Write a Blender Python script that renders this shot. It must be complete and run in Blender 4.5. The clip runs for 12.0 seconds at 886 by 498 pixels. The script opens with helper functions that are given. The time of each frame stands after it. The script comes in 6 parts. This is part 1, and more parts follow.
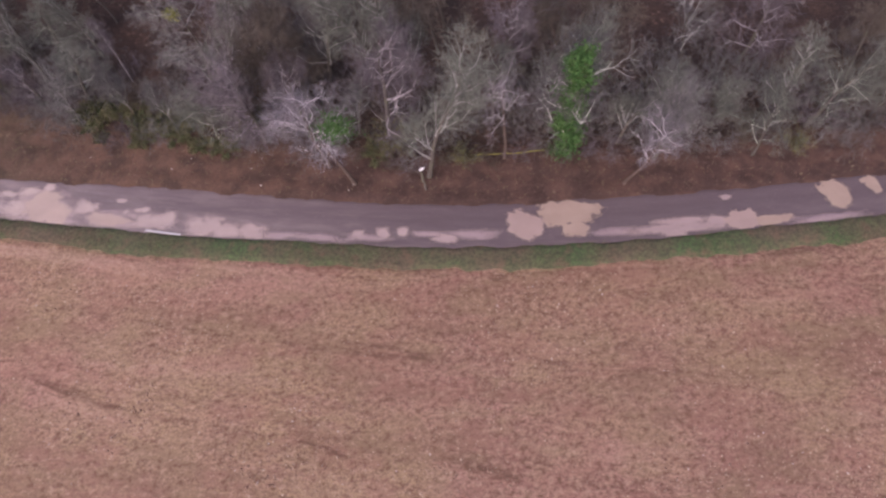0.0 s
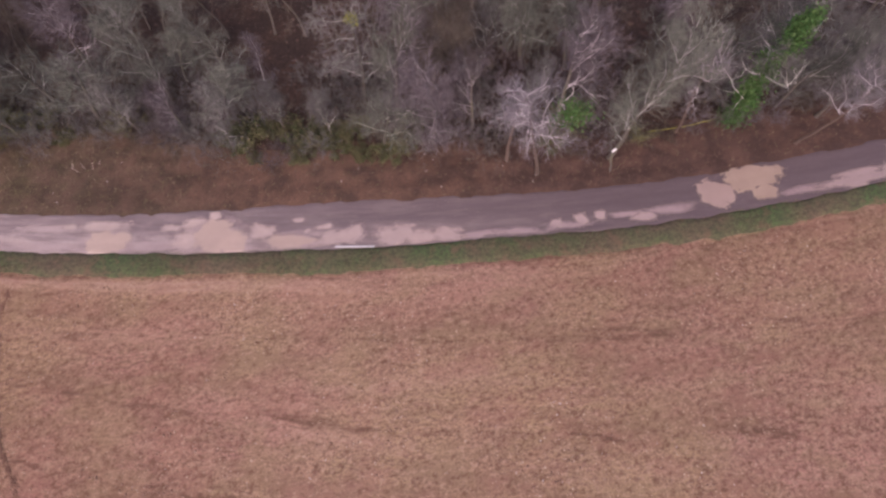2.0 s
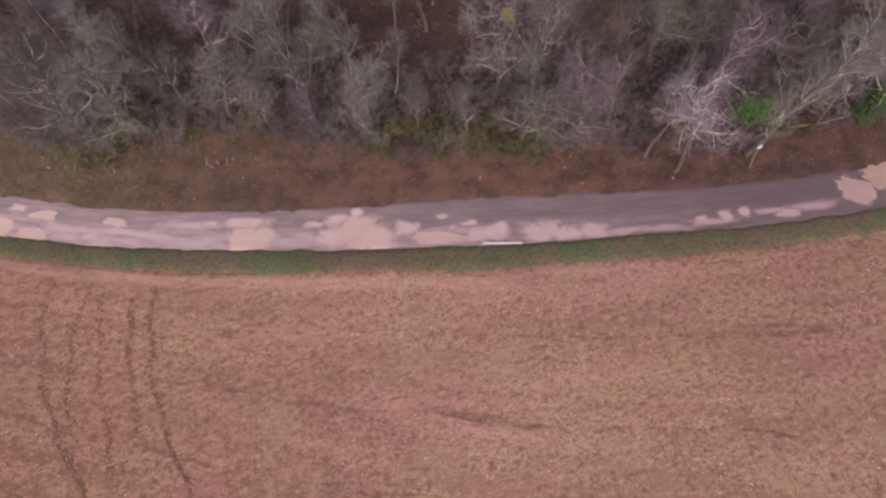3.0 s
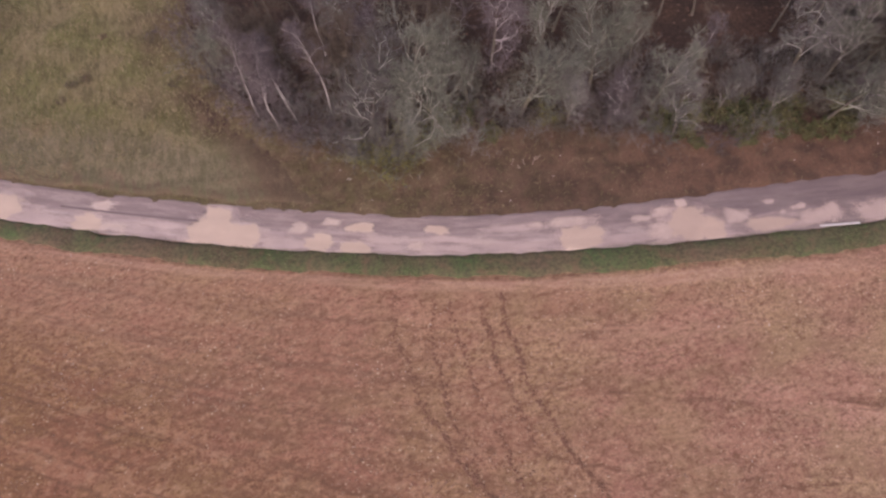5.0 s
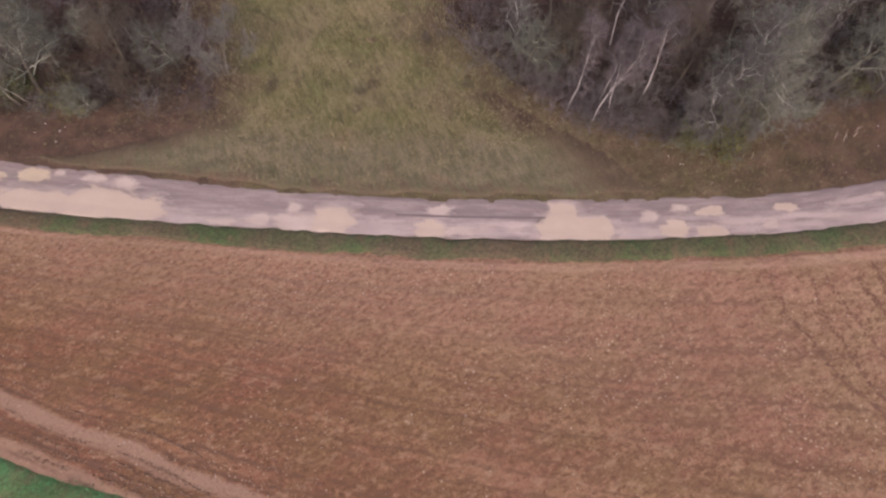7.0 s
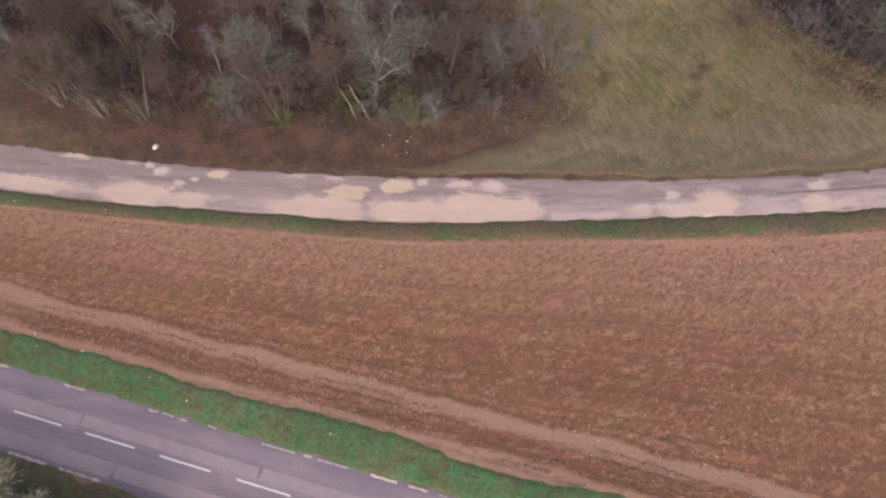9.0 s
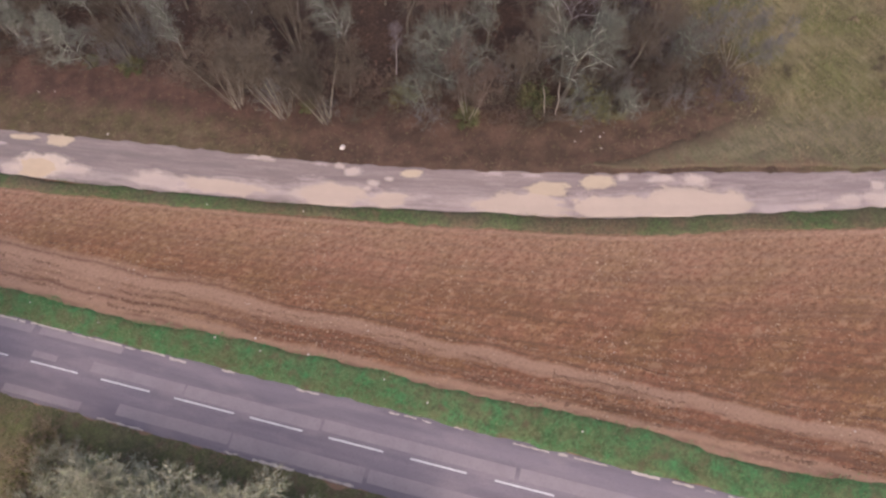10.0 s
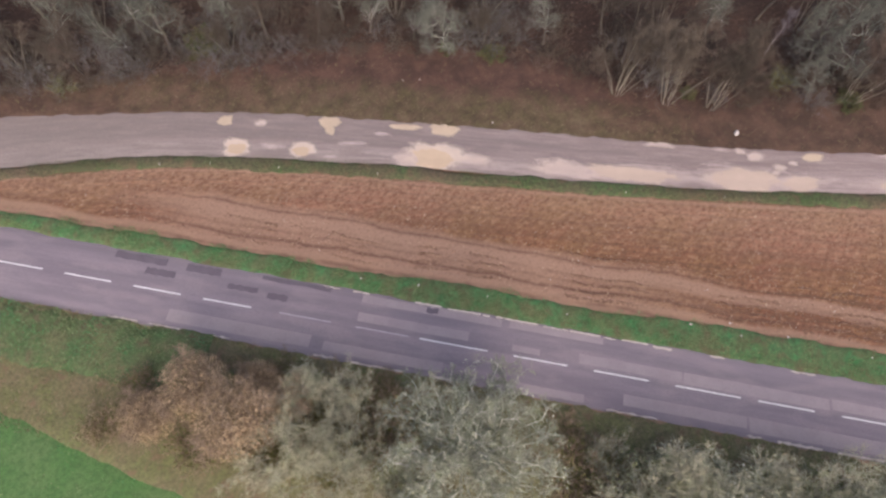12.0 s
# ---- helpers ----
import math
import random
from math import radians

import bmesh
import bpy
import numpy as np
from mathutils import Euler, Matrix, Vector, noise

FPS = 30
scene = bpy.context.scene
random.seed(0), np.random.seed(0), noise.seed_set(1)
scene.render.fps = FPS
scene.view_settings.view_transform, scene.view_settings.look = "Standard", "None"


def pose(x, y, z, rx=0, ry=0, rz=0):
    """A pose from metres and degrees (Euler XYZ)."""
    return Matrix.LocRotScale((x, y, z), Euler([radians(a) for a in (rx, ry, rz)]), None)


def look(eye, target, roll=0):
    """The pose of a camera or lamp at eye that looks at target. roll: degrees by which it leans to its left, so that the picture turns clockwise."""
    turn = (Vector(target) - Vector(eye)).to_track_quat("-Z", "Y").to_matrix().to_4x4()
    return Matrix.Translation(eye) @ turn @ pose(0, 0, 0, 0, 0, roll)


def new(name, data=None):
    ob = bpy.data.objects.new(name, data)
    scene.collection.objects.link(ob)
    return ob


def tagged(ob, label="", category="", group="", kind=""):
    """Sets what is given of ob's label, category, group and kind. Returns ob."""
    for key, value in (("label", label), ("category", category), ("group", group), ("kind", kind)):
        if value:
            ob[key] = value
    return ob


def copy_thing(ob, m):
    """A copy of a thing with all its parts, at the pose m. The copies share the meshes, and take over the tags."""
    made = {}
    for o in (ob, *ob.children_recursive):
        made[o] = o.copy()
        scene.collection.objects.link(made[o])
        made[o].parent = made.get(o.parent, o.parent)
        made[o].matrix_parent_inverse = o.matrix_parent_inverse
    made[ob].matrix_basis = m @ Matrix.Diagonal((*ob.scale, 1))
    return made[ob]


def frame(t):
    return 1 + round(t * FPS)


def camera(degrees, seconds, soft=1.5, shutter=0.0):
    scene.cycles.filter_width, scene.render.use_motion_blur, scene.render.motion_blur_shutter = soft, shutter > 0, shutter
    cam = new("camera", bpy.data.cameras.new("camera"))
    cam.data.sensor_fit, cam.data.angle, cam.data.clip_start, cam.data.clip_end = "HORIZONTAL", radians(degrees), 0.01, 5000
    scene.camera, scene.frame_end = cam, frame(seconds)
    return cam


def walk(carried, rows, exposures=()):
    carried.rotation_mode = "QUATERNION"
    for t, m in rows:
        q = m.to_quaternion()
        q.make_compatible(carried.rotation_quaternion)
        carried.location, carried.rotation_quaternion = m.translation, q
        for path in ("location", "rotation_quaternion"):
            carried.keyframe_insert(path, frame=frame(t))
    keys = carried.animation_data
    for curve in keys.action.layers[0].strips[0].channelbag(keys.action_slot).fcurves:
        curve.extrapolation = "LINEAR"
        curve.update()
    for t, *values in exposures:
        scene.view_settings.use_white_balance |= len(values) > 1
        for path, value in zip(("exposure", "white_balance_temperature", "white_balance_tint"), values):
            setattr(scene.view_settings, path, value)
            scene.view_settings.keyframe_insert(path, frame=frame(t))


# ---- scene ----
cam = camera(71.8, 12.0, soft=2.5)
PATH = [
    (0, (-3.909, 1.187, 44.248), (-3.964, 2.116, 42.477), -6.3),
    (0.5, (-8.926, 1.391, 44.276), (-8.881, 2.309, 42.5), -4.4),
    (1, (-14.134, 1.78, 44.288), (-14.02, 2.686, 42.509), -3.7),
    (1.5, (-19.673, 2.402, 44.287), (-19.514, 3.299, 42.506), -3.3),
    (2, (-25.537, 3.231, 44.301), (-25.395, 4.137, 42.524), -2.7),
    (2.5, (-31.672, 4.32, 44.321), (-31.526, 5.225, 42.544), -2.1),
    (2.7, (-34.174, 4.861, 44.325), (-34.01, 5.761, 42.547), -1.1),
    (4.3, (-54.617, 10.167, 44.207), (-54.466, 11.048, 42.418), -4.1),
    (4.5, (-57.341, 10.911, 44.2), (-57.189, 11.79, 42.41), -4.5),
    (5, (-64.588, 12.96, 44.175), (-64.406, 13.827, 42.382), -4.0),
    (5.5, (-72.142, 15.169, 44.181), (-71.917, 16.019, 42.385), -3.2),
    (6, (-79.834, 17.556, 44.199), (-79.572, 18.392, 42.401), -2.3),
    (6.5, (-87.556, 20.091, 44.224), (-87.266, 20.915, 42.425), -1.6),
    (7, (-95.23, 22.789, 44.245), (-94.928, 23.611, 42.447), -1.4),
    (7.2, (-98.252, 23.928, 44.248), (-97.931, 24.742, 42.449), -0.3),
    (8.8, (-122.19, 33.46, 44.214), (-121.855, 34.292, 42.426), -4.4),
    (9, (-125.279, 34.817, 44.209), (-124.946, 35.652, 42.423), -5.1),
    (9.5, (-133.28, 38.627, 44.189), (-132.934, 39.462, 42.406), -5.1),
    (10, (-141.602, 42.817, 44.173), (-141.229, 43.646, 42.391), -4.1),
    (10.5, (-150.175, 47.362, 44.143), (-149.77, 48.174, 42.361), -2.5),
    (11, (-158.876, 52.164, 44.137), (-158.439, 52.953, 42.352), -0.6),
    (11.5, (-167.607, 57.229, 44.115), (-167.137, 57.986, 42.324), 1.6),
    (12, (-176.307, 62.422, 44.075), (-175.806, 63.145, 42.278), 3.6),
]
walk(cam, [(t, look(eye, target, roll)) for t, eye, target, roll in PATH],
     exposures=[(0.0, 0.37, 5950, 29), (3.0, 0.27, 6400, 33), (6.0, 0.30, 6450, 24), (9.0, 0.39, 6350, 20), (12.0, 0.51, 6250, 16)])

# ---- world and light: an overcast winter day ----
world = bpy.data.worlds.new("overcast_sky")
scene.world = world
world.use_nodes = True
wn = world.node_tree
sky = wn.nodes.new("ShaderNodeTexSky")
sky.sky_type, sky.sun_disc = "NISHITA", False
sky.sun_elevation, sky.sun_rotation = radians(38), radians(200)
sky.air_density, sky.dust_density, sky.ozone_density = 1.0, 6.0, 1.0
wn.nodes["Background"].inputs["Strength"].default_value = 0.139
wn.links.new(sky.outputs["Color"], wn.nodes["Background"].inputs["Color"])
sun_data = bpy.data.lights.new("sun", "SUN")
sun_data.energy, sun_data.angle, sun_data.color = 0.85, radians(80), (1.0, 0.95, 0.9)
sun = new("sun", sun_data)
sun.matrix_basis = look((-40, -30, 60), (-26, 8, 22))


# ---- materials ----
def material(name, rough=0.9):
    m = bpy.data.materials.new(name)
    m.use_nodes = True
    b = m.node_tree.nodes["Principled BSDF"]
    b.inputs["Roughness"].default_value = rough
    b.inputs["Specular IOR Level"].default_value = 0.25
    return m, m.node_tree, b


def coords(nt, kind="Object", scale=(1, 1, 1), uv=""):
    if uv:
        src = nt.nodes.new("ShaderNodeUVMap")
        src.uv_map = uv
        out = src.outputs["UV"]
    else:
        out = nt.nodes.new("ShaderNodeTexCoord").outputs[kind]
    mp = nt.nodes.new("ShaderNodeMapping")
    mp.inputs["Scale"].default_value = scale
    nt.links.new(out, mp.inputs["Vector"])
    return mp.outputs["Vector"]


def grain(nt, vec, scale, detail=4.0, rough=0.6):
    n = nt.nodes.new("ShaderNodeTexNoise")
    n.inputs["Scale"].default_value, n.inputs["Detail"].default_value, n.inputs["Roughness"].default_value = scale, detail, rough
    nt.links.new(vec, n.inputs["Vector"])
    return n.outputs["Fac"]


def ramp(nt, fac, stops):
    r = nt.nodes.new("ShaderNodeValToRGB")
    el = r.color_ramp.elements
    while len(el) < len(stops):
        el.new(0.5)
    for e, (p, c) in zip(el, stops):
        e.position = p
        e.color = (c, c, c, 1) if isinstance(c, (int, float)) else (*c, 1)
    nt.links.new(fac, r.inputs["Fac"])
    return r.outputs["Color"]


def mix(nt, fac, a, b, mode="MIX"):
    x = nt.nodes.new("ShaderNodeMix")
    x.data_type, x.blend_type = "RGBA", mode
    for sock, v in ((x.inputs[0], fac), (x.inputs[6], a), (x.inputs[7], b)):
        if isinstance(v, (int, float)):
            sock.default_value = v
        elif isinstance(v, tuple):
            sock.default_value = (*v, 1)
        else:
            nt.links.new(v, sock)
    return x.outputs[2]


def bump(nt, b, height, strength, dist=0.05):
    n = nt.nodes.new("ShaderNodeBump")
    n.inputs["Strength"].default_value, n.inputs["Distance"].default_value = strength, dist
    nt.links.new(height, n.inputs["Height"])
    nt.links.new(n.outputs["Normal"], b.inputs["Normal"])


def paint(nt, b, colour):
    nt.links.new(colour, b.inputs["Base Color"])


def number(nt, op, a, b=0.0, c=0.0):
    n = nt.nodes.new("ShaderNodeMath")
    n.operation = op
    for sock, v in zip(n.inputs, (a, b, c)):
        if isinstance(v, (int, float)):
            sock.default_value = v
        else:
            nt.links.new(v, sock)
    return n.outputs[0]


def field_material():
    m, nt, b = material("stubble_soil", 0.95)
    pos = coords(nt)
    rows = coords(nt, uv="rows", scale=(0.07, 1.3, 1.0))
    big = grain(nt, pos, 0.055, 3)
    mid = grain(nt, pos, 0.4, 5, 0.65)
    blot = grain(nt, coords(nt, scale=(0.75, 1.1, 1.0)), 3.0, 4, 0.7)
    fine = grain(nt, pos, 4.2, 4, 0.75)
    speck = grain(nt, pos, 9.0, 3, 0.7)
    streak = grain(nt, rows, 1.5, 5, 0.75)
    base = mix(nt, ramp(nt, big, [(0.43, 0.0), (0.57, 1.0)]), (0.400, 0.212, 0.165), (0.395, 0.272, 0.150))
    base = mix(nt, ramp(nt, mid, [(0.38, 0.0), (0.66, 0.7)]), base, (0.275, 0.178, 0.108))
    base = mix(nt, ramp(nt, streak, [(0.36, 0.6), (0.52, 0.0)]), base, (0.21, 0.12, 0.08))
    base = mix(nt, ramp(nt, streak, [(0.54, 0.0), (0.68, 0.5)]), base, (0.42, 0.285, 0.20))
    base = mix(nt, ramp(nt, blot, [(0.41, 0.9), (0.475, 0.0)]), base, (0.195, 0.108, 0.070))
    base = mix(nt, ramp(nt, blot, [(0.545, 0.0), (0.61, 0.65)]), base, (0.47, 0.305, 0.20))
    base = mix(nt, ramp(nt, fine, [(0.39, 0.80), (0.51, 0.0)]), base, (0.140, 0.078, 0.052))
    base = mix(nt, ramp(nt, speck, [(0.56, 0.0), (0.68, 0.6)]), base, (0.50, 0.345, 0.25))
    swath = grain(nt, coords(nt, uv="rows", scale=(0.06, 0.9, 1.0)), 0.8, 4, 0.6)
    base = mix(nt, ramp(nt, swath, [(0.40, 0.62), (0.50, 0.0)]), base, (0.235, 0.142, 0.09))
    base = mix(nt, ramp(nt, swath, [(0.54, 0.0), (0.66, 0.45)]), base, (0.46, 0.285, 0.205))
    # loose clumps, with redder and greener soil in turn
    tone = grain(nt, coords(nt, scale=(0.5, 1.0, 1.0)), 0.35, 4, 0.6)
    base = mix(nt, ramp(nt, tone, [(0.40, 0.36), (0.50, 0.0)]), base, (0.345, 0.175, 0.130))
    base = mix(nt, ramp(nt, tone, [(0.51, 0.0), (0.61, 0.36)]), base, (0.320, 0.230, 0.128))
    loose = grain(nt, coords(nt, scale=(0.85, 1.1, 1.0)), 2.1, 3, 0.6)
    base = mix(nt, ramp(nt, loose, [(0.37, 0.75), (0.42, 0.0)]), base, (0.175, 0.098, 0.060))
    base = mix(nt, ramp(nt, loose, [(0.58, 0.0), (0.63, 0.45)]), base, (0.50, 0.335, 0.235))
    # drill rows
    rsrc = nt.nodes.new("ShaderNodeUVMap")
    rsrc.uv_map = "rows"
    rsep = nt.nodes.new("ShaderNodeSeparateXYZ")
    nt.links.new(rsrc.outputs["UV"], rsep.inputs[0])
    across = number(nt, "ADD", rsep.outputs["Y"], number(nt, "MULTIPLY", number(nt, "SUBTRACT", mid, 0.5), 1.3))
    drill = ramp(nt, number(nt, "FRACT", number(nt, "MULTIPLY", across, 0.43)), [(0.0, 0.7), (0.10, 0.0), (0.90, 0.0), (1.0, 0.7)])
    # field colour darker to the west
    west = ramp(nt, number(nt, "DIVIDE", number(nt, "ADD", number(nt, "ADD", rsep.outputs["X"], 200.0), number(nt, "MULTIPLY", big, 30.0)), 260.0), [(0.42, 0.74), (0.57, 0.44), (0.70, 0.0)])
    base = mix(nt, west, base, (0.55, 0.39, 0.265), "MULTIPLY")
    clump = grain(nt, coords(nt, scale=(0.6, 1.0, 1.0)), 1.25, 5, 0.7)
    clump_share = ramp(nt, west, [(0.0, 0.35), (0.4, 1.0)])
    base = mix(nt, number(nt, "MULTIPLY", clump_share, ramp(nt, clump, [(0.41, 0.5), (0.48, 0.0)])), base, (0.155, 0.082, 0.050))
    base = mix(nt, number(nt, "MULTIPLY", clump_share, ramp(nt, clump, [(0.54, 0.0), (0.63, 0.40)])), base, (0.38, 0.245, 0.160))
    worn = ramp(nt, number(nt, "ADD", streak, number(nt, "MULTIPLY", west, -0.12)), [(0.40, 1.0), (0.48, 0.0)])
    base = mix(nt, number(nt, "MULTIPLY", drill, worn), base, (0.120, 0.064, 0.040))
    comb = ramp(nt, number(nt, "FRACT", number(nt, "MULTIPLY", across, 1.22)), [(0.0, 0.8), (0.22, 0.0), (0.78, 0.0), (1.0, 0.8)])
    base = mix(nt, number(nt, "MULTIPLY", number(nt, "MULTIPLY", comb, west), number(nt, "ADD", 0.15, number(nt, "MULTIPLY", worn, 1.2))), base, (0.145, 0.080, 0.050))
    rim = ramp(nt, number(nt, "MULTIPLY", rsep.outputs["Y"], 0.1), [(0.010, 0.0), (0.025, 0.4), (0.060, 0.35), (0.080, 0.0)])
    east = ramp(nt, number(nt, "DIVIDE", number(nt, "ADD", rsep.outputs["X"], 200.0), 260.0), [(0.62, 0.0), (0.72, 1.0)])
    rim = number(nt, "MULTIPLY", rim, number(nt, "SUBTRACT", 1.0, east))
    # browner and darker near the verge at the east end
    dull_share = ramp(nt, number(nt, "MULTIPLY", number(nt, "ADD", rsep.outputs["Y"], number(nt, "MULTIPLY", big, 6.0)), 0.05), [(0.10, 0.75), (0.75, 0.0)])
    base = mix(nt, number(nt, "MULTIPLY", dull_share, east), base, (0.74, 0.71, 0.70), "MULTIPLY")
    base = mix(nt, number(nt, "MULTIPLY", rim, ramp(nt, streak, [(0.38, 0.1), (0.56, 1.0)])), base, (0.47, 0.31, 0.23))
    headland = ramp(nt, number(nt, "MULTIPLY", number(nt, "ADD", rsep.outputs["Y"], number(nt, "MULTIPLY", big, 6.0)), 0.05), [(0.20, 0.42), (0.62, 0.0)])
    headland = number(nt, "MULTIPLY", headland, ramp(nt, number(nt, "DIVIDE", number(nt, "ADD", rsep.outputs["X"], 200.0), 260.0), [(0.42, 1.0), (0.60, 0.1)]))
    base = mix(nt, number(nt, "MULTIPLY", headland, ramp(nt, blot, [(0.40, 0.3), (0.58, 1.0)])), base, (0.46, 0.295, 0.205))
    # the compacted wheeling beside the road, and the last furrows
    src = nt.nodes.new("ShaderNodeUVMap")
    src.uv_map = "road"
    sep = nt.nodes.new("ShaderNodeSeparateXYZ")
    nt.links.new(src.outputs["UV"], sep.inputs[0])
    wob = number(nt, "MULTIPLY", number(nt, "SUBTRACT", grain(nt, pos, 0.14, 5, 0.6), 0.5), 1.7)
    away = number(nt, "ADD", sep.outputs["Y"], wob)
    away = number(nt, "ADD", away, number(nt, "MULTIPLY", sep.outputs["X"], 0.012))
    band = ramp(nt, number(nt, "MULTIPLY", away, 0.05), [(0.355, 0.0), (0.370, 0.85), (0.412, 0.85), (0.425, 0.0)])
    pale = mix(nt, ramp(nt, fine, [(0.36, 0.7), (0.5, 0.0)]), (0.335, 0.212, 0.150), (0.215, 0.130, 0.09))
    skirt = ramp(nt, number(nt, "MULTIPLY", away, 0.05), [(0.276, 0.6), (0.292, 0.0)])
    base = mix(nt, skirt, base, (0.375, 0.245, 0.172))
    near_end = ramp(nt, number(nt, "DIVIDE", number(nt, "ADD", sep.outputs["X"], 60.0), 100.0), [(0.42, 0.0), (0.56, 0.75), (0.86, 0.75), (0.92, 0.0)])
    wide = ramp(nt, number(nt, "MULTIPLY", away, 0.05), [(0.25, 0.0), (0.28, 1.0), (0.44, 1.0), (0.47, 0.0)])
    base = mix(nt, number(nt, "MULTIPLY", wide, near_end), base, pale)
    ends = ramp(nt, number(nt, "DIVIDE", sep.outputs["X"], 60.0), [(0.42, 1.0), (0.60, 0.0)])
    base = mix(nt, number(nt, "MULTIPLY", band, ends), base, pale)
    furrow = ramp(nt, number(nt, "MULTIPLY", away, 0.05), [(0.298, 0.0), (0.308, 0.85), (0.318, 0.0), (0.340, 0.0), (0.346, 0.5), (0.352, 0.0), (0.425, 0.0), (0.432, 0.8), (0.442, 0.0)])
    base = mix(nt, number(nt, "MULTIPLY", number(nt, "MULTIPLY", furrow, ends), ramp(nt, blot, [(0.44, 1.0), (0.62, 0.6)])), base, (0.105, 0.056, 0.037))
    lines = ramp(nt, number(nt, "FRACT", number(nt, "MULTIPLY", away, 0.8)), [(0.0, 0.8), (0.2, 0.0), (0.8, 0.0), (1.0, 0.8)])
    near = ramp(nt, number(nt, "MULTIPLY", away, 0.05), [(0.25, 1.0), (0.4, 0.6), (0.6, 0.0)])
    rough_line = ramp(nt, mid, [(0.4, 0.0), (0.6, 1.0)])
    base = mix(nt, number(nt, "MULTIPLY", number(nt, "MULTIPLY", lines, near), rough_line), base, (0.16, 0.088, 0.06))
    paint(nt, b, base)
    bump(nt, b, mix(nt, 0.5, fine, speck), 0.7, 0.08)
    return m


def ground_cover(name, colours, patch=0.25, bare=None, spots=None):
    """Litter, turf or bare soil: three colours mixed at two sizes."""
    m, nt, b = material(name, 0.95)
    pos = coords(nt)
    a = grain(nt, pos, patch, 4)
    f = grain(nt, pos, 4.0, 5, 0.75)
    s = grain(nt, pos, 10.0, 3, 0.7)
    base = mix(nt, ramp(nt, a, [(0.38, 0.0), (0.62, 1.0)]), colours[0], colours[1])
    base = mix(nt, ramp(nt, f, [(0.4, 0.8), (0.58, 0.0)]), base, colours[2])
    if bare:
        base = mix(nt, ramp(nt, grain(nt, pos, 1.0, 5, 0.65), [(0.53, 0.0), (0.64, 0.8)]), base, bare)
    if spots:
        base = mix(nt, ramp(nt, s, [(0.6, 0.0), (0.7, 0.7)]), base, spots)
    paint(nt, b, base)
    bump(nt, b, mix(nt, 0.4, f, s), 0.8, 0.08)
    return m


def bank_material():
    """Bank between the track and the trees: leaf litter, bracken and turf in turn along it."""
    m, nt, b = material("bank_litter", 0.95)
    pos = coords(nt)
    sep = nt.nodes.new("ShaderNodeSeparateXYZ")
    nt.links.new(nt.nodes.new("ShaderNodeTexCoord").outputs["Object"], sep.inputs[0])
    wob = number(nt, "MULTIPLY", number(nt, "SUBTRACT", grain(nt, pos, 0.12, 4), 0.5), 34.0)
    along = number(nt, "DIVIDE", number(nt, "ADD", number(nt, "ADD", sep.outputs["X"], wob), 200.0), 260.0)
    turf = ramp(nt, along, [(0.05, 0.10), (0.10, 0.50), (0.17, 0.70), (0.20, 0.75), (0.235, 0.12), (0.345, 0.2), (0.385, 1.0), (0.48, 1.0), (0.53, 0.55), (0.57, 0.35), (0.62, 0.12), (0.75, 0.0)])
    strip = nt.nodes.new("ShaderNodeUVMap")
    strip.uv_map = "rows"
    off_track = nt.nodes.new("ShaderNodeSeparateXYZ")
    nt.links.new(strip.outputs["UV"], off_track.inputs[0])
    reach = ramp(nt, number(nt, "ADD", number(nt, "MULTIPLY", off_track.outputs["Y"], 0.1), number(nt, "MULTIPLY", number(nt, "SUBTRACT", grain(nt, pos, 0.5, 4), 0.5), 0.5)), [(0.30, 0.0), (0.60, 1.0)])
    west = ramp(nt, along, [(0.22, 1.0), (0.29, 0.0)])
    turf = number(nt, "MULTIPLY", turf, number(nt, "SUBTRACT", 1.0, number(nt, "MULTIPLY", west, reach)))
    rust = ramp(nt, along, [(0.58, 0.0), (0.63, 0.65), (0.67, 0.5), (0.72, 0.0)])
    a = grain(nt, pos, 0.5, 4)
    f = grain(nt, pos, 4.5, 5, 0.75)
    s = grain(nt, pos, 9.0, 3, 0.7)
    litter = mix(nt, ramp(nt, a, [(0.4, 0.0), (0.62, 1.0)]), (0.066, 0.039, 0.031), (0.112, 0.064, 0.048))
    litter = mix(nt, number(nt, "MULTIPLY", rust, ramp(nt, a, [(0.35, 0.1), (0.6, 1.0)])), litter, (0.175, 0.094, 0.062))
    grass = mix(nt, ramp(nt, a, [(0.38, 0.0), (0.62, 1.0)]), (0.118, 0.102, 0.048), (0.165, 0.128, 0.076))
    edge = ramp(nt, grain(nt, pos, 1.2, 4), [(0.42, 0.0), (0.58, 1.0)])
    both = number(nt, "MULTIPLY", turf, number(nt, "ADD", number(nt, "MULTIPLY", edge, 0.5), 0.6))
    base = mix(nt, both, litter, grass)
    base = mix(nt, ramp(nt, f, [(0.36, 0.55), (0.53, 0.0)]), base, (0.050, 0.032, 0.025))
    base = mix(nt, ramp(nt, s, [(0.64, 0.0), (0.74, 0.3)]), base, (0.25, 0.17, 0.13))
    paint(nt, b, base)
    bump(nt, b, mix(nt, 0.4, f, s), 0.9, 0.1)
    return m


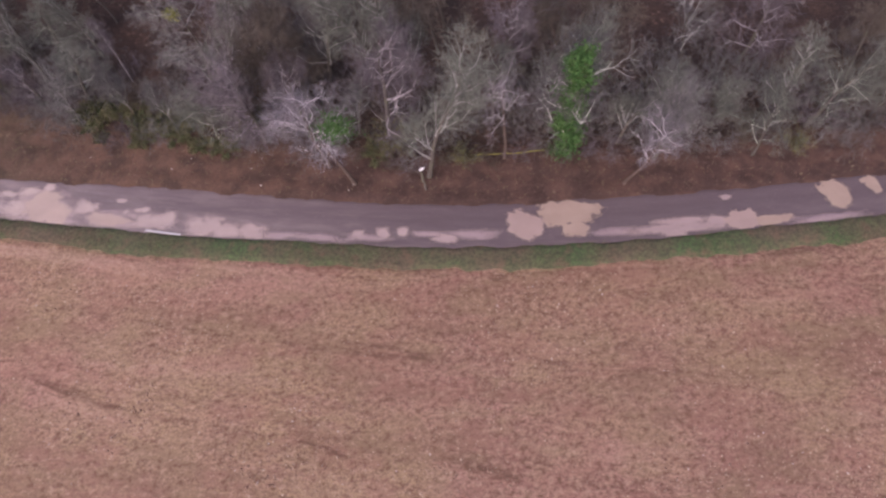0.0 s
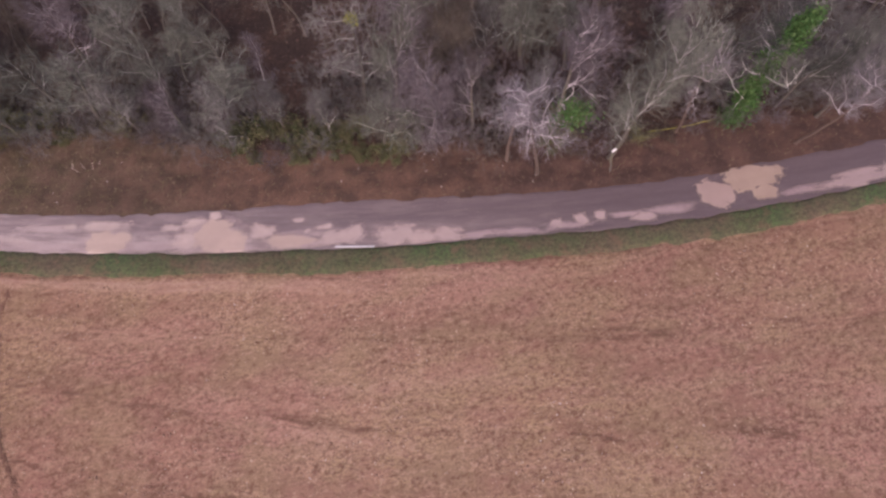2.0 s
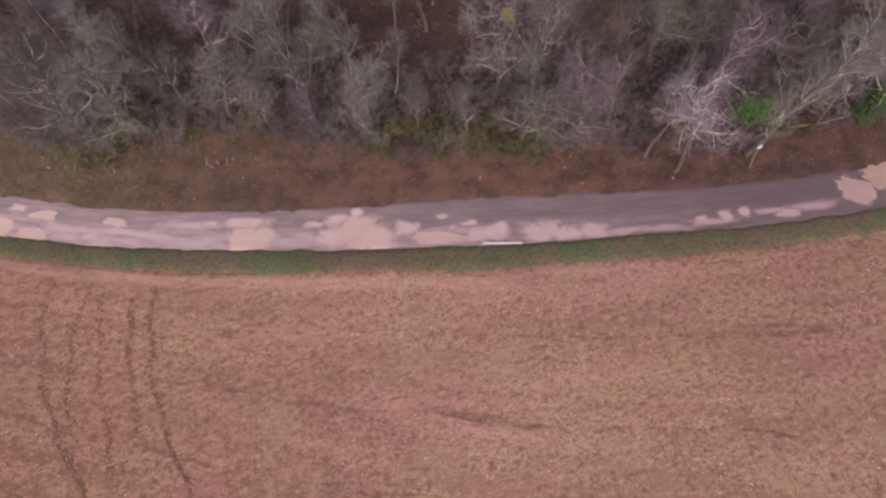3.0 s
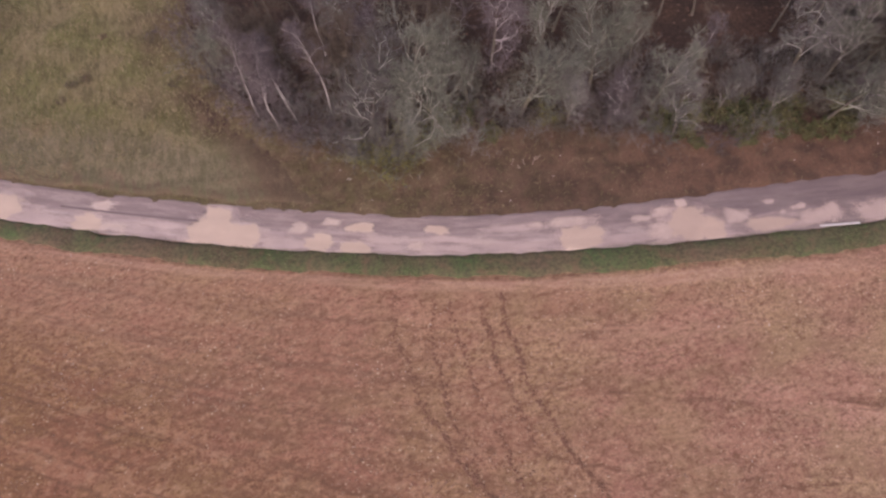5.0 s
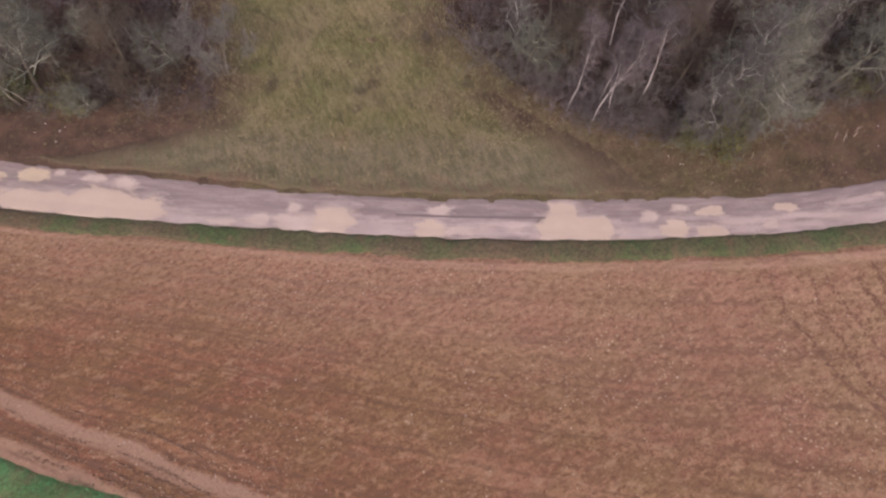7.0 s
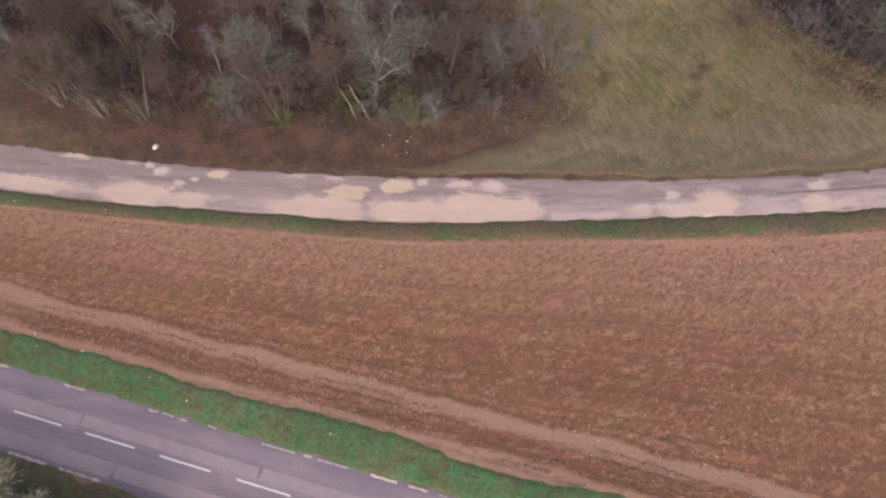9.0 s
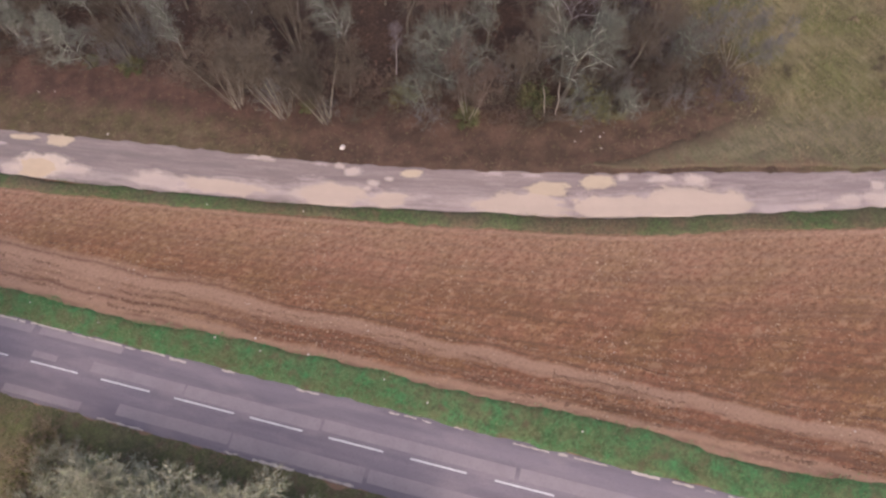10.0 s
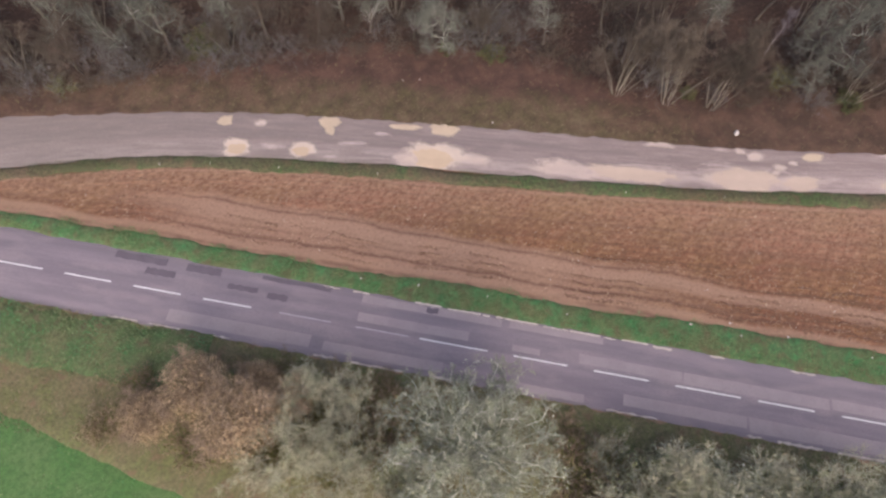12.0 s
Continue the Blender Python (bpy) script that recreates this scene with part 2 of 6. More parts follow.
def track_colours(nt):
    """Trampled grey chalk and gravel with streaks along the lane."""
    pos = coords(nt)
    lane = coords(nt, uv="rows", scale=(0.12, 1.0, 1.0))
    wide = coords(nt, uv="rows", scale=(0.05, 1.0, 1.0))
    st = grain(nt, lane, 2.2, 5, 0.6)
    wd = grain(nt, wide, 0.8, 3)
    f = grain(nt, pos, 7.0, 5, 0.7)
    base = mix(nt, ramp(nt, wd, [(0.4, 0.0), (0.6, 1.0)]), (0.290, 0.228, 0.222), (0.350, 0.280, 0.268))
    base = mix(nt, ramp(nt, st, [(0.38, 0.7), (0.53, 0.0)]), base, (0.215, 0.165, 0.162))
    base = mix(nt, ramp(nt, st, [(0.52, 0.0), (0.66, 0.75)]), base, (0.50, 0.405, 0.375))
    smear = grain(nt, coords(nt, uv="rows", scale=(0.30, 1.0, 1.0)), 1.1, 4, 0.65)
    base = mix(nt, ramp(nt, smear, [(0.50, 0.0), (0.64, 0.6)]), base, (0.52, 0.42, 0.38))
    src = nt.nodes.new("ShaderNodeUVMap")
    src.uv_map = "rows"
    sep = nt.nodes.new("ShaderNodeSeparateXYZ")
    nt.links.new(src.outputs["UV"], sep.inputs[0])
    away = number(nt, "ADD", sep.outputs["Y"], number(nt, "MULTIPLY", number(nt, "SUBTRACT", st, 0.5), 1.6))
    worn = ramp(nt, number(nt, "MULTIPLY", away, 0.2), [(0.04, 0.0), (0.12, 0.55), (0.26, 0.45), (0.40, 0.0)])
    base = mix(nt, number(nt, "MULTIPLY", worn, ramp(nt, smear, [(0.38, 0.2), (0.60, 1.0)])), base, (0.54, 0.435, 0.40))
    base = mix(nt, ramp(nt, number(nt, "MULTIPLY", away, 0.2), [(0.36, 0.0), (0.52, 0.45), (0.85, 0.5)]), base, (0.180, 0.138, 0.138))
    # darker towards the east, tan further west, duller at the west end
    eastward = number(nt, "DIVIDE", number(nt, "ADD", number(nt, "ADD", sep.outputs["X"], 200.0), number(nt, "MULTIPLY", wd, 40.0)), 260.0)
    base = mix(nt, ramp(nt, eastward, [(0.62, 0.0), (0.82, 0.88)]), base, (0.100, 0.073, 0.078))
    base = mix(nt, ramp(nt, eastward, [(0.24, 0.0), (0.34, 0.22), (0.62, 0.0)]), base, (0.42, 0.325, 0.285))
    base = mix(nt, ramp(nt, eastward, [(0.12, 0.72), (0.36, 0.0)]), base, (0.225, 0.188, 0.168))
    base = mix(nt, ramp(nt, f, [(0.3, 0.45), (0.5, 0.0)]), base, (0.16, 0.125, 0.12))
    base = mix(nt, ramp(nt, f, [(0.6, 0.0), (0.75, 0.4)]), base, (0.46, 0.38, 0.35))
    return base, f, st


def track_material():
    m, nt, b = material("chalky_track", 0.85)
    base, f, st = track_colours(nt)
    paint(nt, b, base)
    bump(nt, b, mix(nt, 0.5, f, st), 0.5, 0.04)
    return m


def spread_material(name, light, mid, dark, rough, soft=0.2, uneven=1.6, size=1.1, pull=1.0):
    """Thin chalk, mud or milky water over the track, that breaks up into crumbs round an uneven rim."""
    m, nt, b = material(name, rough)
    pos = coords(nt)
    lane = coords(nt, uv="rows", scale=(pull, 1.0, 1.0))
    a = grain(nt, pos, 0.5, 3)
    f = grain(nt, pos, 6.0, 4, 0.7)
    rim = grain(nt, lane, size, 5, 0.62)
    crumb = grain(nt, pos, 22.0, 2, 0.8)
    top = mix(nt, ramp(nt, a, [(0.35, 0.0), (0.65, 1.0)]), light, mid)
    top = mix(nt, ramp(nt, f, [(0.34, 0.35), (0.5, 0.0)]), top, dark)
    src = nt.nodes.new("ShaderNodeUVMap")
    src.uv_map = "fade"
    sep = nt.nodes.new("ShaderNodeSeparateXYZ")
    nt.links.new(src.outputs["UV"], sep.inputs[0])
    far = number(nt, "ADD", sep.outputs["X"], number(nt, "MULTIPLY", number(nt, "SUBTRACT", rim, 0.5), uneven))
    far = number(nt, "ADD", far, number(nt, "MULTIPLY", number(nt, "SUBTRACT", crumb, 0.5), soft * 5.0))
    here = nt.nodes.new("ShaderNodeSeparateXYZ")
    nt.links.new(pos, here.inputs[0])
    # spill colours turn duller and greyer towards the east
    dull_share = ramp(nt, number(nt, "DIVIDE", number(nt, "ADD", here.outputs["X"], 200.0), 260.0), [(0.50, 0.0), (0.78, 0.9)])
    paint(nt, b, mix(nt, dull_share, top, (0.68, 0.62, 0.66), "MULTIPLY"))
    nt.links.new(number(nt, "LESS_THAN", far, 1.0), b.inputs["Alpha"])
    return m


def chalk_material(name, light, mid, dark, rough):
    m, nt, b = material(name, rough)
    pos = coords(nt)
    a = grain(nt, pos, 0.8, 4)
    f = grain(nt, pos, 6.0, 4, 0.7)
    base = mix(nt, ramp(nt, a, [(0.35, 0.0), (0.65, 1.0)]), light, mid)
    base = mix(nt, ramp(nt, f, [(0.3, 0.5), (0.48, 0.0)]), base, dark)
    paint(nt, b, base)
    bump(nt, b, f, 0.4, 0.03)
    return m


def asphalt_material():
    m, nt, b = material("worn_asphalt", 0.8)
    pos = coords(nt)
    lane = coords(nt, uv="rows", scale=(0.06, 1.0, 1.0))
    st = grain(nt, lane, 1.1, 4, 0.6)
    f = grain(nt, pos, 12.0, 4, 0.75)
    big = grain(nt, coords(nt, uv="rows", scale=(0.35, 1.2, 1.0)), 0.6, 2)
    base = mix(nt, ramp(nt, st, [(0.38, 0.0), (0.62, 1.0)]), (0.195, 0.162, 0.186), (0.250, 0.210, 0.232))
    base = mix(nt, ramp(nt, big, [(0.50, 0.0), (0.62, 0.45)]), base, (0.30, 0.25, 0.26))
    base = mix(nt, ramp(nt, big, [(0.30, 0.2), (0.42, 0.0)]), base, (0.165, 0.138, 0.158))
    base = mix(nt, ramp(nt, f, [(0.32, 0.5), (0.5, 0.0)]), base, (0.11, 0.092, 0.108))
    base = mix(nt, ramp(nt, f, [(0.6, 0.0), (0.74, 0.35)]), base, (0.33, 0.29, 0.29))
    paint(nt, b, base)
    bump(nt, b, f, 0.3, 0.02)
    return m


def blades_material(name, c1, c2, c3):
    """Leaves and blades: each one its own tone, with patches of another growth."""
    m, nt, b = material(name, 0.75)
    isl = nt.nodes.new("ShaderNodeNewGeometry").outputs["Random Per Island"]
    a = grain(nt, coords(nt), 0.45, 3)
    base = mix(nt, ramp(nt, a, [(0.4, 0.0), (0.6, 1.0)]), c1, c2)
    base = mix(nt, ramp(nt, isl, [(0.55, 0.0), (1.0, 0.85)]), base, c3)
    paint(nt, b, base)
    return m


def bark_material(name, light, dark, moss=None):
    m, nt, b = material(name, 0.9)
    pos = coords(nt)
    rnd = nt.nodes.new("ShaderNodeObjectInfo").outputs["Random"]
    a = grain(nt, pos, 1.3, 3)
    f = grain(nt, coords(nt, scale=(1, 1, 0.3)), 9.0, 4, 0.7)
    base = mix(nt, ramp(nt, f, [(0.35, 0.0), (0.65, 1.0)]), dark, light)
    if moss:
        base = mix(nt, ramp(nt, a, [(0.48, 0.0), (0.62, 0.8)]), base, moss)
    hsv = nt.nodes.new("ShaderNodeHueSaturation")
    nt.links.new(number(nt, "ADD", number(nt, "MULTIPLY", rnd, 0.5), 0.75), hsv.inputs["Value"])
    nt.links.new(base, hsv.inputs["Color"])
    paint(nt, b, hsv.outputs["Color"])
    bump(nt, b, f, 0.4, 0.02)
    return m


M_FIELD = field_material()
M_BANK = bank_material()
M_WOOD = ground_cover("woodland_floor", ((0.052, 0.034, 0.027), (0.088, 0.052, 0.037), (0.028, 0.020, 0.016)), 0.3, spots=(0.125, 0.085, 0.062))
M_TURF = ground_cover("verge_turf", ((0.078, 0.126, 0.046), (0.145, 0.106, 0.068), (0.060, 0.052, 0.035)), 0.16, (0.140, 0.094, 0.060), spots=(0.17, 0.15, 0.085))
M_BRIGHT = ground_cover("road_verge_turf", ((0.074, 0.228, 0.082), (0.155, 0.175, 0.080), (0.070, 0.080, 0.040)), 0.7, (0.130, 0.098, 0.058), spots=(0.23, 0.22, 0.12))
M_ROUGH = ground_cover("rough_green_turf", ((0.085, 0.165, 0.060), (0.165, 0.165, 0.080), (0.070, 0.080, 0.042)), 0.35, (0.150, 0.115, 0.070), spots=(0.20, 0.19, 0.11))
M_CROP = ground_cover("young_crop", ((0.085, 0.195, 0.055), (0.125, 0.205, 0.075), (0.065, 0.120, 0.042)), 0.2)
M_HEDGE = ground_cover("hedge_bottom", ((0.165, 0.178, 0.070), (0.195, 0.160, 0.090), (0.105, 0.095, 0.052)), 0.4, (0.175, 0.115, 0.075), spots=(0.27, 0.24, 0.14))
M_TRACK = track_material()
M_CHALK = spread_material("dry_chalk_mud", (0.56, 0.45, 0.395), (0.49, 0.395, 0.35), (0.40, 0.32, 0.28), 0.85, 0.5, 1.9, 1.5, 0.6)
M_SMEAR = spread_material("chalk_smear", (0.50, 0.40, 0.37), (0.44, 0.352, 0.33), (0.36, 0.285, 0.265), 0.85, 0.8, 3.0, 1.7, 0.3)
M_TAN = spread_material("wet_chalk_mud", (0.54, 0.43, 0.315), (0.49, 0.385, 0.285), (0.42, 0.325, 0.24), 0.6, 0.14, 1.3, 1.6)
M_RIM = spread_material("drying_chalk_rim", (0.62, 0.51, 0.43), (0.55, 0.45, 0.38), (0.46, 0.37, 0.31), 0.8, 0.25, 1.4, 1.3, 0.7)
M_SETTLED = spread_material("settled_mud", (0.57, 0.44, 0.31), (0.52, 0.395, 0.28), (0.45, 0.35, 0.25), 0.6, 0.14, 1.0, 1.3)
M_PUDDLE = spread_material("milky_puddle", (0.54, 0.425, 0.345), (0.495, 0.39, 0.318), (0.46, 0.36, 0.295), 0.4, 0.13, 1.45, 1.35, 0.8)
M_RUT = chalk_material("dark_rut", (0.20, 0.152, 0.15), (0.17, 0.13, 0.128), (0.13, 0.10, 0.10), 0.8)
M_TREAD = chalk_material("trodden_soil", (0.19, 0.105, 0.070), (0.16, 0.088, 0.058), (0.12, 0.066, 0.045), 0.95)
M_ASPHALT = asphalt_material()
M_REPAIR_DARK = chalk_material("newer_road_repair", (0.150, 0.125, 0.146), (0.128, 0.107, 0.126), (0.10, 0.084, 0.10), 0.85)
M_REPAIR = chalk_material("old_road_repair", (0.315, 0.264, 0.272), (0.280, 0.234, 0.246), (0.210, 0.175, 0.187), 0.85)
M_PAINT = chalk_material("road_paint", (0.72, 0.70, 0.70), (0.62, 0.59, 0.59), (0.40, 0.37, 0.38), 0.7)
M_PAINT_WORN = chalk_material("worn_road_paint", (0.46, 0.42, 0.44), (0.36, 0.32, 0.345), (0.25, 0.215, 0.235), 0.75)
M_EDGE = chalk_material("broken_road_edge", (0.60, 0.52, 0.46), (0.50, 0.42, 0.37), (0.30, 0.24, 0.21), 0.9)
M_CLOD = blades_material("soil_clods", (0.20, 0.118, 0.083), (0.27, 0.165, 0.115), (0.36, 0.235, 0.165))
M_CLOD_DARK = blades_material("damp_clods", (0.17, 0.096, 0.064), (0.22, 0.128, 0.086), (0.34, 0.22, 0.15))
M_STRAW = blades_material("straw_stubble", (0.42, 0.29, 0.20), (0.34, 0.22, 0.15), (0.52, 0.40, 0.29))
M_FLINT = chalk_material("pale_flint", (0.66, 0.60, 0.56), (0.55, 0.48, 0.44), (0.4, 0.35, 0.3), 0.7)
M_GRASS = blades_material("verge_grass", (0.092, 0.145, 0.054), (0.135, 0.122, 0.066), (0.21, 0.165, 0.105))
M_GRASS_ROAD = blades_material("road_verge_grass", (0.078, 0.262, 0.094), (0.17, 0.235, 0.098), (0.33, 0.32, 0.17))
M_GRASS_DRY = blades_material("rough_dry_grass", (0.175, 0.165, 0.075), (0.255, 0.205, 0.12), (0.30, 0.25, 0.165))
M_LITTER = blades_material("fallen_leaves", (0.068, 0.040, 0.030), (0.105, 0.057, 0.039), (0.145, 0.092, 0.068))
M_GREY = bark_material("grey_bark", (0.60, 0.575, 0.56), (0.33, 0.31, 0.30), (0.44, 0.44, 0.37))
M_PURPLE = bark_material("mauve_twigs", (0.58, 0.52, 0.535), (0.30, 0.26, 0.268))
M_BROWN = bark_material("brown_twigs", (0.160, 0.115, 0.092), (0.075, 0.054, 0.045))
M_BIRCH = bark_material("white_birch_bark", (0.62, 0.585, 0.58), (0.34, 0.30, 0.295))
M_LICHEN = bark_material("lichened_twigs", (0.50, 0.49, 0.44), (0.27, 0.265, 0.225), (0.40, 0.43, 0.33))
M_CRUST = bark_material("crusted_lichen_bark", (0.74, 0.72, 0.63), (0.48, 0.47, 0.40), (0.60, 0.62, 0.48))
M_CRUST_TWIG = bark_material("crusted_lichen_twigs", (0.45, 0.45, 0.35), (0.22, 0.22, 0.16), (0.34, 0.375, 0.235))
M_HAZEL = bark_material("hazel_bark", (0.31, 0.272, 0.225), (0.165, 0.14, 0.112), (0.235, 0.22, 0.155))
M_RUSSET = bark_material("russet_twigs", (0.36, 0.27, 0.19), (0.20, 0.145, 0.10))
M_TWIG_GREY = bark_material("grey_twigs", (0.182, 0.166, 0.166), (0.088, 0.077, 0.076), (0.150, 0.155, 0.125))
M_TWIG_MAUVE = bark_material("fine_mauve_twigs", (0.172, 0.145, 0.154), (0.090, 0.072, 0.077))
M_TWIG_PALE = bark_material("pale_lilac_twigs", (0.27, 0.242, 0.256), (0.145, 0.126, 0.136))
M_PALE = bark_material("pale_lilac_bark", (0.70, 0.64, 0.65), (0.42, 0.37, 0.38))
M_TWIG_OLIVE = bark_material("fine_olive_twigs", (0.188, 0.190, 0.158), (0.100, 0.099, 0.081))
M_TWIG_BROWN = bark_material("fine_brown_twigs", (0.132, 0.108, 0.084), (0.070, 0.056, 0.044))
M_TWIG_STRAW = bark_material("straw_coloured_twigs", (0.46, 0.43, 0.32), (0.28, 0.262, 0.19), (0.38, 0.40, 0.25))
M_LICHEN_TUFT = blades_material("lichen_tufts", (0.38, 0.375, 0.245), (0.45, 0.44, 0.31), (0.57, 0.555, 0.44))
M_CRUST_TUFT = blades_material("grey_lichen_tufts", (0.36, 0.375, 0.27), (0.44, 0.45, 0.34), (0.54, 0.54, 0.43))
M_TRUNK = bark_material("dark_trunk_bark", (0.17, 0.145, 0.125), (0.075, 0.062, 0.054), (0.13, 0.125, 0.08))
M_IVY = blades_material("ivy_leaves", (0.044, 0.108, 0.026), (0.064, 0.128, 0.034), (0.095, 0.155, 0.05))
M_BRAMBLE = blades_material("bramble_leaves", (0.060, 0.078, 0.030), (0.105, 0.105, 0.045), (0.19, 0.155, 0.08))
M_MOSS = blades_material("mossy_leaves", (0.13, 0.13, 0.04), (0.17, 0.15, 0.055), (0.22, 0.19, 0.08))
M_HEDGE_LEAF = blades_material("mossy_hedge_leaves", (0.29, 0.31, 0.145), (0.35, 0.36, 0.19), (0.45, 0.43, 0.28))
M_DEAD = blades_material("withered_leaves", (0.45, 0.32, 0.185), (0.52, 0.385, 0.235), (0.58, 0.46, 0.31))
M_YELLOW = blades_material("yellow_green_leaves", (0.23, 0.22, 0.045), (0.20, 0.21, 0.05), (0.28, 0.25, 0.08))
M_STALK = chalk_material("dead_stalk", (0.60, 0.50, 0.42), (0.50, 0.41, 0.34), (0.36, 0.28, 0.22), 0.9)
M_SNAG = bark_material("weathered_wood", (0.40, 0.35, 0.30), (0.22, 0.185, 0.155))
M_POLE = chalk_material("mossy_pole", (0.34, 0.31, 0.07), (0.28, 0.26, 0.06), (0.16, 0.14, 0.04), 0.9)


# ---- plan: edges of the track and its verge, every 10 m of x ----
KNOT_X = np.arange(-200.0, 61.0, 10.0)
UPPER = [115.6, 110.7, 105.4, 99.4, 92.5, 85.3, 77.9, 71.1, 65.1, 59.5, 54.0, 49.1, 44.85, 41.05, 37.5, 35.1, 33.5, 32.2, 30.6, 29.15, 28.45, 28.45, 28.6, 29.1, 29.6, 30.1, 30.5]
LOWER = [109.0, 104.6, 99.8, 93.5, 86.5, 79.2, 72.3, 66.0, 59.8, 54.5, 49.7, 45.05, 40.7, 36.85, 33.65, 31.2, 29.2, 27.5, 26.15, 24.9, 24.2, 24.15, 24.6, 25.1, 25.6, 25.9, 26.3]
VERGE = [107.8, 103.3, 98.5, 92.0, 84.8, 77.7, 70.9, 64.3, 58.1, 53.0, 47.85, 43.05, 38.75, 35.05, 31.7, 29.1, 27.2, 25.3, 24.05, 22.85, 22.1, 22.2, 22.55, 22.9, 23.1, 23.3, 23.6]


def smooth_line(values):
    """A cubic through the knots, carried on straight past the ends."""
    v = np.array(values)
    g = np.gradient(v, 10.0)

    def at(x):
        x = np.asarray(x, float)
        i = np.clip(((x + 200.0) // 10.0).astype(int), 0, len(v) - 2)
        f = (x - KNOT_X[i]) / 10.0
        h = (2 * f**3 - 3 * f**2 + 1) * v[i] + (f**3 - 2 * f**2 + f) * 10 * g[i] + (3 * f**2 - 2 * f**3) * v[i + 1] + (f**3 - f**2) * 10 * g[i + 1]
        h = np.where(x < -200, v[0] + (x + 200) * g[0], h)
        return np.where(x > 60, v[-1] + (x - 60) * g[-1], h)
    return at


upper, lower, verge_line = smooth_line(UPPER), smooth_line(LOWER), smooth_line(VERGE)
# front of the wood
WOOD_X = [-220.0, -203.5, -184.1, -171.6, -158.1, -150.9, -145.7, -142.7, -134.5, -123.4, -113.2, -107.1, -100.8, -96.6, -78.3, -75.4, -71.6, -67.6, -61.7, -51.8, -46.9, -36.8, -24.9, -19.0, -7.2, 5.8, 14.8, 29.8, 60.5]
WOOD_Y = [126.5, 118.9, 109.9, 106.3, 100.6, 96.1, 91.5, 86.4, 79.8, 73.0, 66.8, 65.4, 65.1, 66.7, 63.6, 54.0, 49.9, 46.1, 44.0, 43.0, 41.7, 37.7, 35.8, 35.2, 32.4, 32.7, 32.0, 32.6, 34.4]


def wood_edge(x):
    return np.interp(x, WOOD_X, WOOD_Y)


# the road: a straight line, D along it and N towards the stubble field
ROAD_O, ROAD_D, ROAD_N = np.array((-164.1, 70.0)), np.array((-0.7452, 0.6669)), np.array((0.6669, 0.7452))


def road_sd(x, y):
    rx, ry = x - ROAD_O[0], y - ROAD_O[1]
    return rx * ROAD_D[0] + ry * ROAD_D[1], rx * ROAD_N[0] + ry * ROAD_N[1]


def road_xy(s, d):
    return ROAD_O[0] + s * ROAD_D[0] + d * ROAD_N[0], ROAD_O[1] + s * ROAD_D[1] + d * ROAD_N[1]


def wave(x, y, size, seed=0.0):
    """Smooth uneven numbers between about -1 and 1, for arrays."""
    a = np.sin(x / size * 1.7 + seed) * np.cos(y / size * 2.1 - seed * 1.3)
    b = np.sin(x / size * 3.9 - y / size * 2.3 + seed * 2.1)
    c = np.sin(x / size * 0.8 + y / size * 5.3 + seed * 0.7)
    return (a + 0.6 * b + 0.5 * c) / 1.6


def wander(x, step, seed):
    """Uneven numbers between -1 and 1 along a line, with no repeat."""
    r = np.random.RandomState(seed).uniform(-1, 1, 4000)
    q = np.asarray(x, float) / step + 2000.0
    i = np.clip(q.astype(int), 0, 3998)
    f = q - i
    f = f * f * (3 - 2 * f)
    return r[i] * (1 - f) + r[i + 1] * f


def ragged(x, seed):
    return 0.6 * wander(x, 2.7, seed) + 0.5 * wander(x, 1.1, seed + 1) + 0.35 * wander(x, 0.55, seed + 2)


def mesh_object(name, verts, faces, mat, parent=None, uvs=None, smooth=False):
    me = bpy.data.meshes.new(name)
    me.from_pydata(np.asarray(verts).tolist() if isinstance(verts, np.ndarray) else verts, [], np.asarray(faces).tolist() if isinstance(faces, np.ndarray) else faces)
    for uv_name, co in (uvs or {}).items():
        layer = me.uv_layers.new(name=uv_name)
        idx = np.empty(len(me.loops), np.int32)
        me.loops.foreach_get("vertex_index", idx)
        layer.data.foreach_set("uv", np.asarray(co, np.float32)[idx].ravel())
    if smooth:
        me.polygons.foreach_set("use_smooth", np.ones(len(me.polygons), bool))
    me.materials.append(mat)
    ob = new(name, me)
    ob.parent = parent
    return ob


def grid_faces(n, k):
    i, j = np.meshgrid(np.arange(n - 1), np.arange(k - 1), indexing="ij")
    a = (i * k + j).ravel()
    return np.stack((a, a + k, a + k + 1, a + 1), 1)


def ribbon(name, px, py, pz, mat, u, v, parent=None):
    """A sheet from arrays of places along (rows) and across (columns)."""
    n, k = px.shape
    verts = np.stack((px, py, pz), -1).reshape(-1, 3)
    return mesh_object(name, verts, grid_faces(n, k), mat, parent, {"rows": np.stack((u, v), -1).reshape(-1, 2)}, True)


